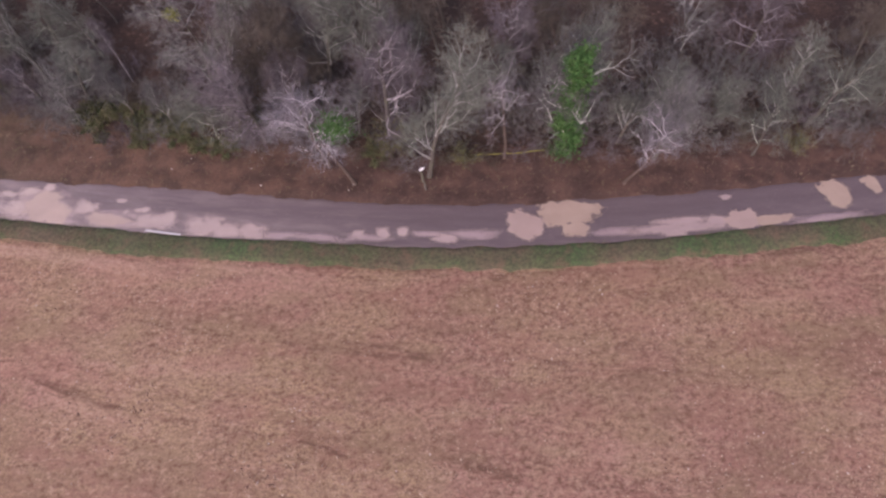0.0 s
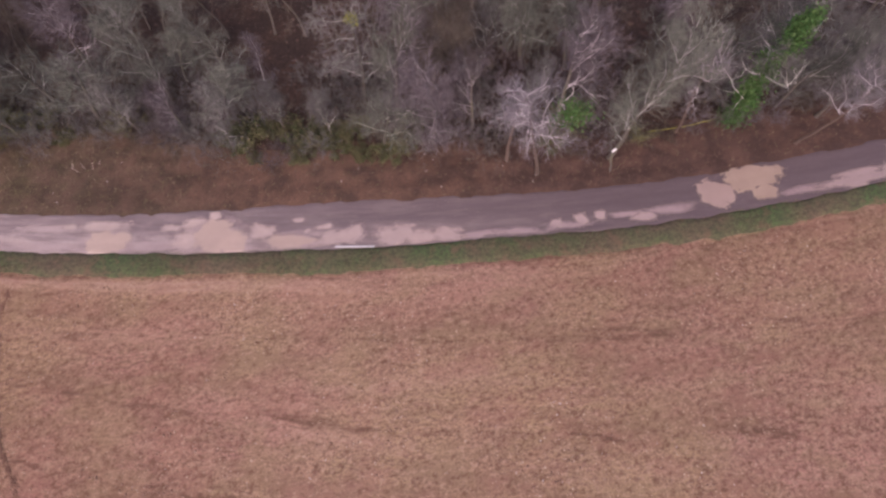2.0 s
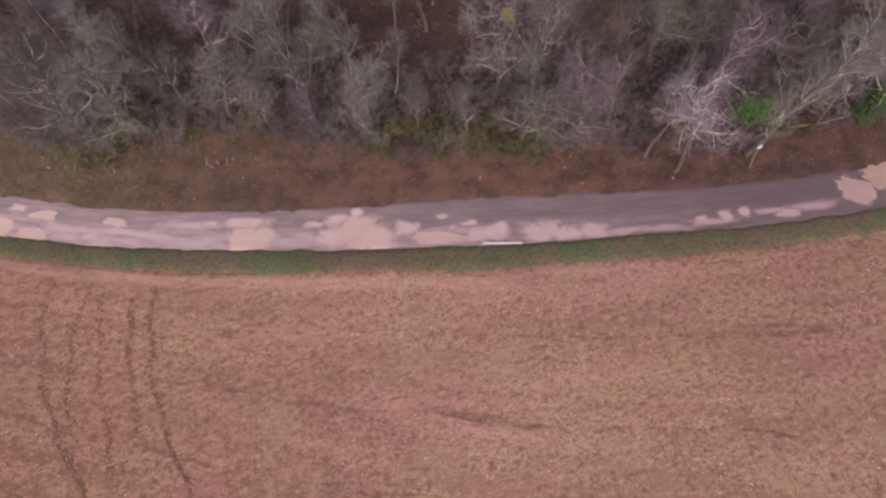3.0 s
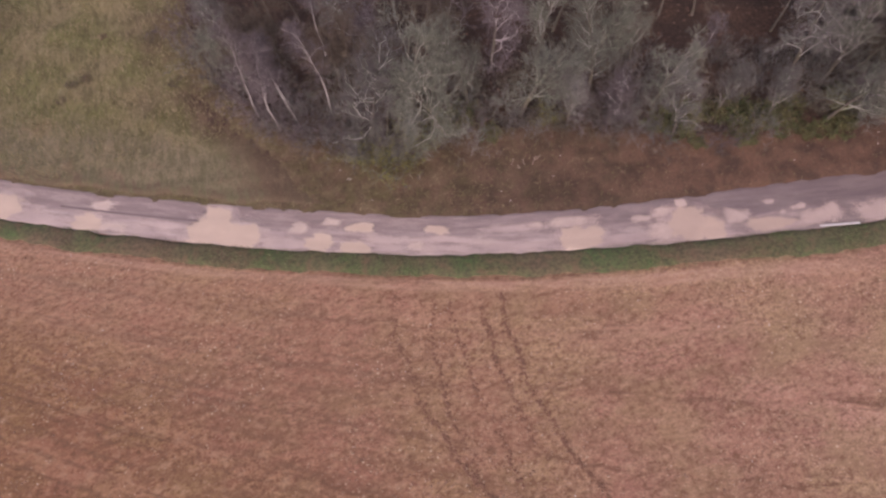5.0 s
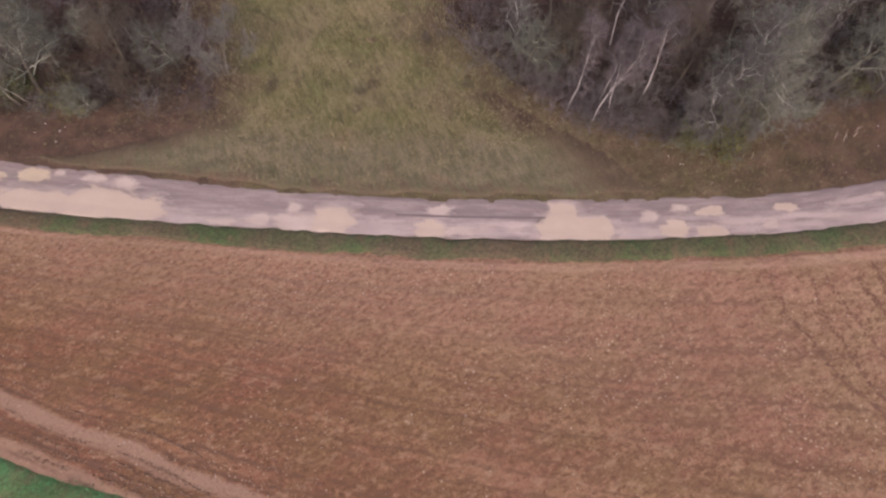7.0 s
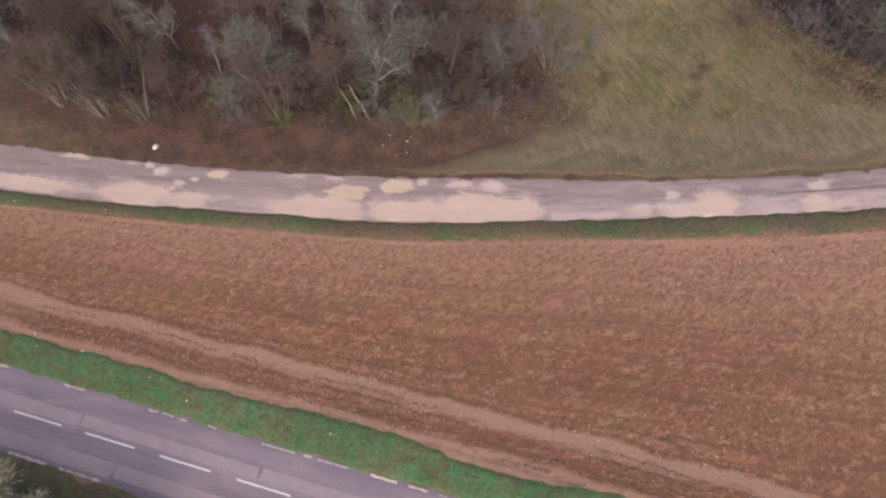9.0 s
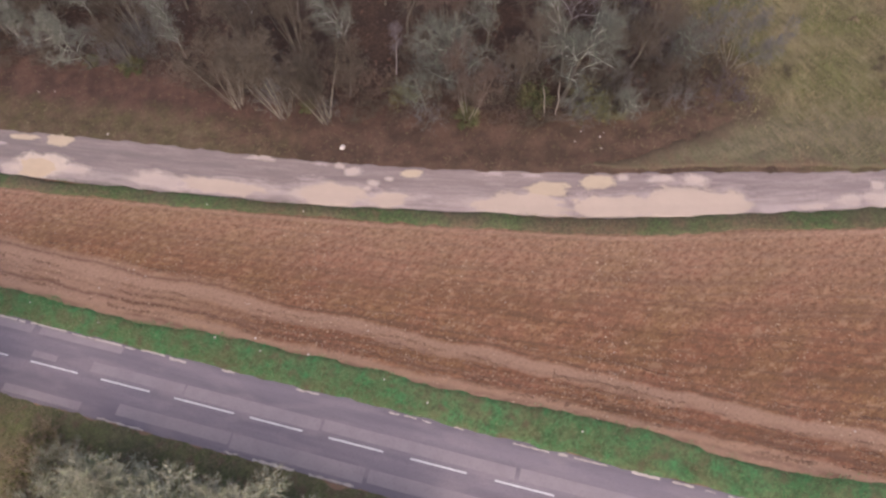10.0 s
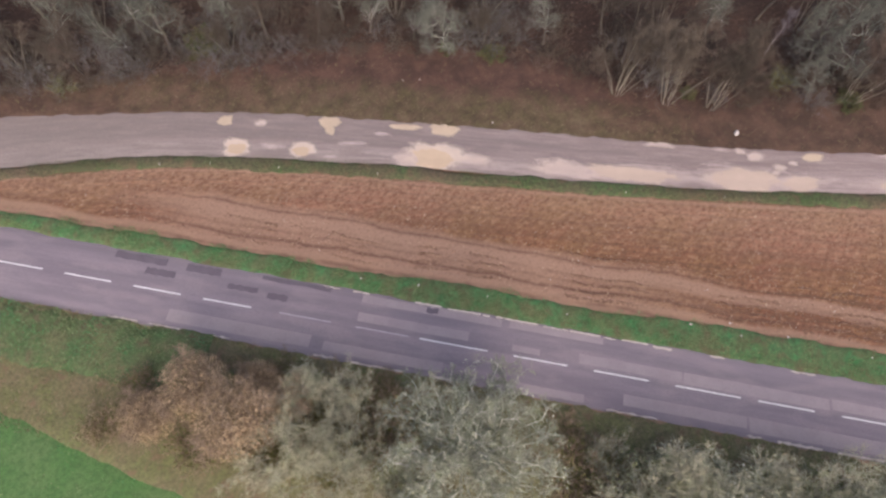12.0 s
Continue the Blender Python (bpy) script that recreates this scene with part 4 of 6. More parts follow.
chalk(-143.4, 2.00, 1.02, 0.30)
puddle(-145.5, -1.30, 3.50, 0.69)
chalk(-148.6, -1.46, 1.69, 0.63)
chalk(-150.4, -1.34, 1.98, 0.75)
chalk(-156.8, -1.19, 1.57, 0.46)
tan(-158.8, 1.75, 1.24, 0.55)
rimmed(-159.4, -1.25, 2.47, 1.36)
chalk(-161.1, -1.68, 1.09, 0.72)
tan(-161.7, 1.72, 0.99, 0.37)
smear(-163.2, 0.86, 0.49, 0.18)
smear(-165.4, -0.42, 0.83, 0.24)
smear(-166.7, -1.94, 0.43, 0.20)
tan(-167.0, 0.88, 0.32, 0.55)
tan(-167.1, 1.68, 0.80, 0.68)
rimmed(-168.8, -1.37, 0.85, 0.91)
smear(-171.0, -1.08, 0.68, 0.30)
chalk(-172.1, 1.30, 0.32, 0.43)
rimmed(-173.5, -1.39, 0.92, 1.06)
tan(-174.7, 1.42, 0.55, 0.56)


# ---- scattered small growth: blades, clods and leaves, too many to count ----
def blades(name, px, py, pz, length, width, lean, mat, label, category, seed):
    """Thin upright triangles, one for each place."""
    r = np.random.RandomState(seed)
    n = len(px)
    a = r.uniform(0, 2 * math.pi, n)
    ln = length * r.uniform(0.55, 1.35, n)
    wd = width * r.uniform(0.7, 1.4, n) / 2
    tilt = lean * r.uniform(0.3, 1.3, n)
    b = r.uniform(0, 2 * math.pi, n)
    root = np.stack((px, py, pz - 0.03), 1)
    side = np.stack((np.cos(a) * wd, np.sin(a) * wd, 0 * wd), 1)
    tip = root + np.stack((np.cos(b) * np.sin(tilt) * ln, np.sin(b) * np.sin(tilt) * ln, np.cos(tilt) * ln), 1)
    verts = np.stack((root - side, root + side, tip), 1).reshape(-1, 3)
    faces = np.arange(n * 3).reshape(-1, 3)
    ob = mesh_object(name, verts, faces, mat)
    return tagged(ob, label, category, kind="stuff")


def lumps(name, px, py, pz, size, mat, label, category, seed, flat=0.6):
    """Small uneven four-sided lumps half sunk in the soil."""
    r = np.random.RandomState(seed)
    n = len(px)
    rad = size * np.minimum(r.lognormal(0, 0.45, n), 2.1)
    a = r.uniform(0, 2 * math.pi, n)
    out = []
    for k in range(4):
        w = rad * r.uniform(0.6, 1.3, n)
        out.append(np.stack((px + np.cos(a + k * 1.57) * w, py + np.sin(a + k * 1.57) * w, pz - 0.02), 1))
    out.append(np.stack((px + rad * r.uniform(-0.3, 0.3, n), py + rad * r.uniform(-0.3, 0.3, n), pz + rad * flat), 1))
    verts = np.stack(out, 1).reshape(-1, 3)
    o = np.arange(n)[:, None] * 5
    faces = np.concatenate([o + np.array([[k, (k + 1) % 4, 4]]) for k in range(4)], 0)
    ob = mesh_object(name, verts, faces, mat)
    return tagged(ob, label, category, kind="stuff")


def field_places(n, seed, clump=0.0):
    r = np.random.RandomState(seed)
    x = r.uniform(-190, 34, n * 2)
    dv = 0.2 + 30 * r.rand(n * 2)
    y = verge_line(x) - dv
    s, d = road_sd(x, y)
    ok = (d > 5.4)
    if clump:
        ok &= (wave(x, dv * 4.0, 2.4, 1.0) + 0.6 * wave(x, y, 5.0, 2.0) + r.normal(0, 0.6, n * 2)) > clump
    x, y = x[ok][:n], y[ok][:n]
    return x, y, 0.012 * wave(x, y, 0.7, 2.0)


lumps("soil_clods", *field_places(32000, 1, 0.28), 0.055, M_CLOD, "brown soil clods strewn over the field", "soil", 2, 0.75)
lumps("pale_stubble", *field_places(26000, 3), 0.048, M_STRAW, "pale straw stubs and chaff on the soil", "stubble", 4, 0.5)
fr_ = np.random.RandomState(41)
fs = fr_.uniform(-78, 34, 16000)
fd = np.array((5.75, 6.35, 7.0, 7.6, 9.4))[fr_.randint(0, 5, 16000)] - 0.010 * fs + 0.25 * wander(fs, 6.0, 61) + 0.2 * wander(fs, 2.0, 62) + fr_.normal(0, 0.08, 16000)
keep_ = wander(fs, 1.3, 63) + fr_.normal(0, 0.35, 16000) > -0.25
fx, fy = road_xy(fs[keep_], fd[keep_])
lumps("furrow_clods", fx, fy, np.full(len(fx), 0.03), 0.05, M_CLOD_DARK, "dark clods along the last furrows by the road", "soil", 42, 0.6)
lumps("flint_stones", *field_places(2200, 5), 0.032, M_FLINT, "small white flints lying on the field", "stone", 6, 0.7)


def verge_places(n, seed, low, high, x0=-205, x1=50):
    r = np.random.RandomState(seed)
    x = r.uniform(x0, x1, n)
    f = r.rand(n)
    y = low(x) * (1 - f) + high(x) * f
    return x, y, f


vx, vy, vf = verge_places(36000, 7, lambda x: verge_line(x) - 0.25, lambda x: lower(x) + 0.15)
vk = wander(vx, 4.0, 65) + 0.6 * wander(vx, 1.2, 66) > -0.2
vx, vy, vf = vx[vk], vy[vk], vf[vk]
blades("verge_grass", vx, vy, 0.12 + 0.10 * np.sin(vf * math.pi), 0.15, 0.05, 0.8, M_GRASS, "short olive and green grass along the track", "grass", 8)


def road_places(n, seed, s0, s1, d0, d1):
    r = np.random.RandomState(seed)
    s, f = r.uniform(s0, s1, n), r.rand(n)
    x, y = road_xy(s, d0 + (d1 - d0) * f)
    return x, y, f


rr_ = np.random.RandomState(9)
gs, gf = rr_.uniform(-75, 58, 56000), rr_.rand(56000)
gk = wander(gs, 2.6, 57) + 0.7 * wander(gs, 0.9, 58) - 0.9 * gf + rr_.normal(0, 0.4, 56000) > -0.75
gs, gf = gs[gk], gf[gk]
gx, gy = road_xy(gs, 2.88 + (2.05 - 0.012 * gs + 0.35 * wander(gs, 6.0, 61) + 0.3 * wander(gs, 0.7, 55)) * gf ** 1.15)
blades("road_verge_grass", gx, gy, 0.10 + 0.09 * np.sin(gf * math.pi), 0.15, 0.05, 0.8, M_GRASS_ROAD, "lush green grass along the road edge", "grass", 10)
gx, gy, gf = road_places(30000, 11, -40, 55, -11.8, -2.8)
blades("hedge_grass", gx, gy, 0.16 + 0.18 * np.sin(gf * math.pi), 0.26, 0.055, 0.9, M_GRASS_DRY, "rough tussocky grass under the hedge", "grass", 12)
gx, gy, gf = road_places(12000, 13, 22, 60, -7.5, -2.9)
blades("green_grass", gx, gy, 0.28 + 0.18 * np.sin(gf * math.pi), 0.24, 0.055, 0.9, M_GRASS_ROAD, "green grass where the hedge stops", "grass", 14)
gx, gy, gf = road_places(26000, 15, -5, 70, -34, -11.2)
blades("crop_leaves", gx, gy, np.full(len(gx), 0.11), 0.18, 0.05, 0.9, M_GRASS_ROAD, "young green crop leaves", "crop", 16)

r_ = np.random.RandomState(17)
cy = r_.uniform(50, 100, 42000)
cx = r_.uniform(-104.5, -73, 42000) - (cy - 60) * 0.10
ok_ = (cy > upper(cx) + 0.6) & (np.abs(cx + 88.5 + (cy - 60) * 0.1) < 13 + r_.normal(0, 1.5, 42000)) & (wave(cx, cy, 2.2, 1.0) + r_.normal(0, 0.8, 42000) > -0.4)
cx, cy = cx[ok_], cy[ok_]
blades("clearing_grass", cx, cy, floor_z(cx, cy) + 0.13, 0.42, 0.06, 0.7, M_GRASS_DRY, "tall olive and straw-coloured rough grass", "grass", 18)

bx, by, bf = verge_places(46000, 19, lambda x: upper(x) + 0.1, lambda x: wood_edge(x) + 2.0)
grassy = (np.exp(-((bx + 84) / 20.0) ** 2) + 0.3 * np.exp(-((bx + 152) / 13.0) ** 2) * (by - upper(bx) < 4.0) + 0.35 * np.exp(-((bx + 55) / 9.0) ** 2) + 0.12) > np.random.RandomState(20).rand(len(bx)) * 1.1
blades("bank_grass", bx[grassy], by[grassy], floor_z(bx[grassy], by[grassy]) + 0.03, 0.24, 0.05, 0.9, M_GRASS_DRY, "rough faded grass on the bank", "grass", 21)
lx, ly = bx[~grassy][:11000], by[~grassy][:11000]
lumps("fallen_leaves", lx, ly, floor_z(lx, ly) + 0.03, 0.06, M_LITTER, "heaps of brown fallen leaves on the bank", "leaf litter", 22, 0.4)
wx, wy, wf = verge_places(14000, 23, lambda x: wood_edge(x), lambda x: wood_edge(x) + 26.0, -200, 45)
lumps("woodland_litter", wx, wy, floor_z(wx, wy) + 0.02, 0.10, M_LITTER, "brown leaf litter under the trees", "leaf litter", 24, 0.3)


# ---- trees ----
class Wood:
    """Collects tapered twigs and limbs as one mesh."""

    def __init__(self):
        self.v, self.f = [], []

    def tube(self, pts, radii, sides):
        base = len(self.v)
        n = len(pts)
        for i, (p, rad) in enumerate(zip(pts, radii)):
            d = (pts[min(i + 1, n - 1)] - pts[max(i - 1, 0)]).normalized()
            s1 = d.orthogonal().normalized()
            s2 = d.cross(s1)
            if i == n - 1:
                self.v.append(tuple(p + d * rad))
                continue
            for k in range(sides):
                a = 2 * math.pi * k / sides
                self.v.append(tuple(p + s1 * (math.cos(a) * rad) + s2 * (math.sin(a) * rad)))
        for i in range(n - 2):
            o = base + i * sides
            for k in range(sides):
                q = (k + 1) % sides
                self.f.append((o + k, o + q, o + sides + q, o + sides + k))
        o, tip = base + (n - 2) * sides, base + (n - 1) * sides
        for k in range(sides):
            self.f.append((o + k, o + (k + 1) % sides, tip))

    def shoot(self, p, q, wide, turn):
        d = (q - p).normalized()
        s1 = d.orthogonal().normalized()
        s = (s1 * math.cos(turn) + d.cross(s1) * math.sin(turn)) * wide
        o = len(self.v)
        self.v += [tuple(p - s), tuple(p + s), tuple(q)]
        self.f.append((o, o + 1, o + 2))

    def leaf(self, p, size, rg):
        d = Vector((rg.gauss(0, 1), rg.gauss(0, 1), rg.gauss(0, 1))).normalized()
        s1 = d.orthogonal().normalized() * size * rg.uniform(0.6, 1.2)
        s2 = d.cross(s1).normalized() * size * rg.uniform(0.5, 0.9)
        o = len(self.v)
        self.v += [tuple(p - s1), tuple(p + s2), tuple(p + s1), tuple(p - s2)]
        self.f.append((o, o + 1, o + 2, o + 3))

    def part(self, name, mat, parent, label=""):
        ob = mesh_object(name, self.v, self.f, mat, parent)
        return tagged(ob, label, kind="stuff" if name in ("leaf_clump", "leaves", "ivy", "lichen") else "")


def limb(rg, start, heading, length, bend, rise, n):
    """A wandering line of n steps; rise pulls it upwards."""
    pts, d = [start], heading.normalized()
    for _ in range(n):
        d = (d + Vector((rg.gauss(0, bend), rg.gauss(0, bend), rg.gauss(0, bend) + rise))).normalized()
        pts.append(pts[-1] + d * (length / n))
    return pts


def at_line(pts, f):
    x = f * (len(pts) - 1)
    i = min(int(x), len(pts) - 2)
    return pts[i].lerp(pts[i + 1], x - i), (pts[i + 1] - pts[i]).normalized()


def off(rg, d, angle):
    """d turned by about that angle to a random side."""
    s1 = d.orthogonal().normalized()
    s2 = d.cross(s1)
    a = rg.uniform(0, 2 * math.pi)
    t = angle * rg.uniform(0.7, 1.3)
    return d * math.cos(t) + (s1 * math.cos(a) + s2 * math.sin(a)) * math.sin(t)


def branches(rg, w, line, rad, spec, level, fine=None):
    """Side shoots along a line; spec rows: count, length, angle, bend, rise, first place, radius share, sides, steps. fine takes the last two orders and part of the one before."""
    if level >= len(spec):
        return
    count, length, angle, bend, rise, first, share, sides, steps = spec[level]
    for i in range(max(1, int(count * rg.uniform(0.8, 1.2)))):
        mine = fine if fine and (level >= len(spec) - 2 or level == len(spec) - 3 and rg.random() < 0.3) else w
        f = first + (1 - first) * ((i + rg.random()) / count) ** 0.9
        f = min(f, 0.98)
        p, d = at_line(line, f)
        ln = length * rg.uniform(0.6, 1.25) * (1.15 - 0.55 * f)
        pts = limb(rg, p, off(rg, d, angle), ln, bend, rise, steps)
        if level == len(spec) - 1 and steps == 1:
            mine.shoot(p, pts[-1], 0.017, rg.uniform(0, 3.14))
            continue
        r0 = max(rad * share * (1.1 - 0.6 * f), 0.010)
        mine.tube(pts, [max(r0 * (1 - 0.8 * k / steps), 0.006) for k in range(steps + 1)], sides)
        branches(rg, w, pts, r0, spec, level + 1, fine)


def bare_tree(seed, height, trunk_r, spec, bark, twig, label, name="bare_tree", fork=0.55, lean=0.05, ivy=0.0, leaves=None, group="trees of the wood"):
    rg = random.Random(seed)
    root = tagged(new(name), label, "tree", group)
    tw, cw = Wood(), Wood()
    trunk = limb(rg, Vector((0, 0, -0.3)), Vector((rg.gauss(0, lean), rg.gauss(0, lean), 1)), height * 0.82, 0.07, 0.04, 8)
    tw.tube(trunk, [trunk_r * (1.25 if k == 0 else 1 - 0.85 * k / 8) for k in range(9)], 7)
    stem = tw.part("trunk", bark, root)
    fw = Wood()
    branches(rg, cw, trunk, trunk_r, spec, 0, fw)
    limbs, twigs = twig
    cw.part("limb_work", limbs, root)
    crown = fw.part("crown", twigs, root)
    if ivy:
        iw = Wood()
        for _ in range(int(1500 * ivy)):
            f = rg.uniform(0.02, 0.97)
            p, d = at_line(trunk, f)
            wide = 0.17 + 0.27 * abs(math.sin(f * 17.0 + 0.6)) * (1.0 - 0.4 * f)
            side = 0.8 * math.sin(f * 23.0) * rg.random() ** 2
            iw.leaf(p + Vector((rg.gauss(0, wide) + side, rg.gauss(0, wide), rg.gauss(0, 0.3))), 0.10, rg)
        iw.part("ivy", M_IVY, stem, "green ivy climbing the trunk")
    if leaves:
        mat, centre, spread, count, size = leaves
        lw = Wood()
        for _ in range(count):
            p = Vector(centre) + Vector((rg.gauss(0, spread[0]), rg.gauss(0, spread[1]), rg.gauss(0, spread[2])))
            lw.leaf(p, size, rg)
        lw.part("leaf_clump", mat, crown, "clump of green leaves in the branches")
    return root


def spreading(scale, dense=1.0):
    """Limbs, branches, branchlets, twigs of a broad bare crown."""
    return [(13 * dense, 4.7 * scale, 0.9, 0.30, 0.09, 0.20, 0.27, 4, 6), (9, 2.1 * scale, 0.85, 0.42, 0.04, 0.18, 0.42, 3, 3),
            (6, 1.35 * scale, 0.8, 0.25, 0.03, 0.12, 0.5, 3, 1), (6, 0.95 * scale, 0.7, 0.2, 0.02, 0.15, 0.55, 3, 1)]


def upright(scale, dense=1.0):
    """Narrow crown of steep limbs."""
    return [(16 * dense, 3.1 * scale, 0.65, 0.20, 0.13, 0.2, 0.24, 4, 5), (8, 1.6 * scale, 0.65, 0.2, 0.08, 0.15, 0.42, 3, 3),
            (6, 1.1 * scale, 0.75, 0.2, 0.05, 0.12, 0.5, 3, 1), (6, 0.8 * scale, 0.7, 0.2, 0.02, 0.15, 0.55, 3, 1)]


def sparse_top(scale):
    """A few twisted limbs carried high, over a clear trunk, with open gaps."""
    return [(11, 3.9 * scale, 1.05, 0.36, 0.06, 0.55, 0.30, 4, 7), (9, 1.5 * scale, 0.9, 0.45, 0.04, 0.15, 0.5, 3, 4),
            (5, 0.9 * scale, 0.8, 0.3, 0.03, 0.15, 0.6, 3, 1), (4, 0.6 * scale, 0.7, 0.2, 0.02, 0.2, 0.6, 3, 1)]


def birch_crown(scale):
    """Thin steep shoots on the upper half of a slender stem."""
    return [(13, 2.0 * scale, 0.6, 0.2, 0.10, 0.45, 0.26, 3, 4), (7, 1.1 * scale, 0.65, 0.25, 0.05, 0.15, 0.42, 3, 2),
            (5, 0.8 * scale, 0.75, 0.2, 0.03, 0.12, 0.5, 3, 1), (4, 0.6 * scale, 0.7, 0.2, 0.02, 0.15, 0.55, 3, 1)]


def light_crown(scale):
    """The same with fewer twigs, for trees deep in the wood."""
    return [(10, 4.2 * scale, 0.85, 0.22, 0.10, 0.25, 0.26, 3, 4), (6, 2.2 * scale, 0.8, 0.22, 0.05, 0.2, 0.42, 3, 2),
            (5, 1.4 * scale, 0.8, 0.25, 0.03, 0.15, 0.5, 3, 1), (6, 1.0 * scale, 0.7, 0.2, 0.02, 0.2, 0.6, 3, 1)]


def coppice(seed, height, stems, spread, bark, twig, label, name="hazel_bush", spec=None, group="trees of the wood", thick=1.0):
    """Many stems from one stool."""
    rg = random.Random(seed)
    root = tagged(new(name), label, "bush", group)
    cw = Wood()
    for k in range(stems):
        a = 2 * math.pi * k / stems + rg.uniform(-0.3, 0.3)
        w = Wood()
        sp = spread * rg.uniform(0.08, 1.0)
        start = Vector((math.cos(a) * 0.35, math.sin(a) * 0.35, -0.25))
        h = height * rg.uniform(0.75, 1.05)
        line = limb(rg, start, Vector((math.cos(a) * sp, math.sin(a) * sp, 1)), h, 0.06, 0.03, 6)
        rad = rg.uniform(0.04, 0.068) * thick
        w.tube(line, [rad * (1 - 0.8 * i / 6) for i in range(7)], 5)
        w.part("stem", bark, root)
        branches(rg, cw, line, rad, spec or [(9, 1.7, 0.6, 0.15, 0.08, 0.58, 0.4, 3, 3), (8, 1.1, 0.65, 0.2, 0.05, 0.15, 0.5, 3, 1), (6, 0.8, 0.6, 0.2, 0.02, 0.2, 0.6, 3, 1)], 0)
    cw.part("crown", twig, root)
    return root


def thicket(seed, width, height, twig, label, name="thicket_shrub", count=27, leaf_mat=None, leaf_count=0, leaf_size=0.08, group="undergrowth of the wood"):
    """A low tangle of arching shoots, with leaves where it keeps them."""
    rg = random.Random(seed)
    root = tagged(new(name), label, "shrub", group)
    w = Wood()
    lw = Wood()
    for _ in range(count):
        a, q = rg.uniform(0, 2 * math.pi), width * 0.5 * math.sqrt(rg.random())
        start = Vector((math.cos(a) * q * 0.7, math.sin(a) * q * 0.7, -0.1))
        line = limb(rg, start, Vector((math.cos(a) * 0.5 + rg.gauss(0, 0.35), math.sin(a) * 0.5 + rg.gauss(0, 0.35), 1.2)), height * rg.uniform(0.6, 1.15), 0.22, -0.05, 4)
        w.tube(line, [0.022, 0.018, 0.014, 0.011, 0.008], 3)
        branches(rg, w, line, 0.02, [(5, height * 0.42, 0.8, 0.2, 0.0, 0.25, 0.6, 3, 1), (6, height * 0.24, 0.8, 0.2, 0.0, 0.2, 0.7, 3, 1)], 0)
        for _ in range(leaf_count // count):
            p, d = at_line(line, rg.uniform(0.15, 1.0))
            lw.leaf(p + Vector((rg.gauss(0, 0.22), rg.gauss(0, 0.22), rg.gauss(0, 0.16))), leaf_size, rg)
    shoots = w.part("tangle", twig, root)
    if leaf_mat:
        lw.part("leaves", leaf_mat, shoots)
    return root


STOCK, USED = {}, set()


def stock(key, ob):
    STOCK[key] = ob


def plant(key, x, y, z=None, turn=0.0, scale=1.0, tall=1.0, lean=0.0):
    """Sets a tree from the stock at a place; the first of a kind is the model itself. lean: degrees towards the track."""
    z = float(floor_z(np.array(x), np.array(y))) if z is None else z
    place = pose(x, y, z, lean) @ pose(0, 0, 0, 0, 0, turn) @ Matrix.Diagonal((scale, scale, scale * tall, 1))
    if key not in USED:
        USED.add(key)
        STOCK[key].matrix_basis = place
        return STOCK[key]
    ob = copy_thing(STOCK[key], place)
    ob.matrix_basis = place
    return ob


stock("ash_a", bare_tree(101, 15, 0.22, upright(1.15, 1.2), M_TRUNK, (M_GREY, M_TWIG_OLIVE), "tall bare ash with grey-green lichened twigs"))
stock("ash_b", bare_tree(102, 13, 0.20, spreading(0.95), M_TRUNK, (M_GREY, M_TWIG_GREY), "bare grey broadleaf tree with spreading limbs"))
stock("oak_a", bare_tree(103, 13, 0.26, spreading(1.1, 1.1), M_TRUNK, (M_PURPLE, M_TWIG_MAUVE), "bare tree with a wide mauve-grey crown"))
stock("oak_b", bare_tree(104, 10, 0.19, spreading(0.85), M_TRUNK, (M_LICHEN, M_TWIG_OLIVE), "bare lichened tree with pale twisting limbs"))
stock("dark_a", bare_tree(105, 12, 0.18, spreading(0.9), M_TRUNK, (M_BROWN, M_TWIG_BROWN), "bare brown-twigged tree in the wood"))
stock("light_a", bare_tree(106, 12, 0.18, light_crown(1.0), M_TRUNK, (M_GREY, M_TWIG_GREY), "bare grey tree deep in the wood"))
stock("light_b", bare_tree(107, 12, 0.17, light_crown(1.05), M_TRUNK, (M_PURPLE, M_TWIG_MAUVE), "bare mauve-twigged tree deep in the wood"))
stock("light_c", bare_tree(108, 11, 0.16, light_crown(0.9), M_TRUNK, (M_BROWN, M_TWIG_BROWN), "bare brown tree deep in the wood"))
stock("birch_a", bare_tree(109, 13, 0.08, birch_crown(1.0), M_BIRCH, (M_PURPLE, M_TWIG_MAUVE), "slender birch with a white stem and purple twigs", "birch_tree"))
stock("birch_b", bare_tree(110, 12, 0.072, birch_crown(0.9), M_BIRCH, (M_PURPLE, M_TWIG_MAUVE), "slender leaning birch with a white stem", "birch_tree", lean=0.14))
stock("ivy_tree", bare_tree(111, 15, 0.24, spreading(1.0), M_TRUNK, (M_GREY, M_TWIG_GREY), "bare tree with its trunk wrapped in green ivy", "ivy_tree", ivy=6.0))
stock("clump_tree", bare_tree(112, 13.5, 0.20, sparse_top(1.15), M_BROWN, (M_PALE, M_TWIG_PALE), "bare pale tree with a green clump of ivy", leaves=(M_IVY, (0.5, -1.8, 11.2), (0.62, 0.5, 0.42), 800, 0.10)))
stock("yellow_tree", bare_tree(113, 13.5, 0.18, spreading(0.9), M_TRUNK, (M_GREY, M_TWIG_GREY), "bare tree with a yellow-green mistletoe clump", leaves=(M_YELLOW, (0.2, -0.6, 10.2), (0.27, 0.27, 0.25), 240, 0.09)))
stock("haze_ash", bare_tree(114, 14, 0.20, upright(1.3, 1.3), M_TRUNK, (M_GREY, M_TWIG_GREY), "bare ash with a soft grey haze of twigs"))
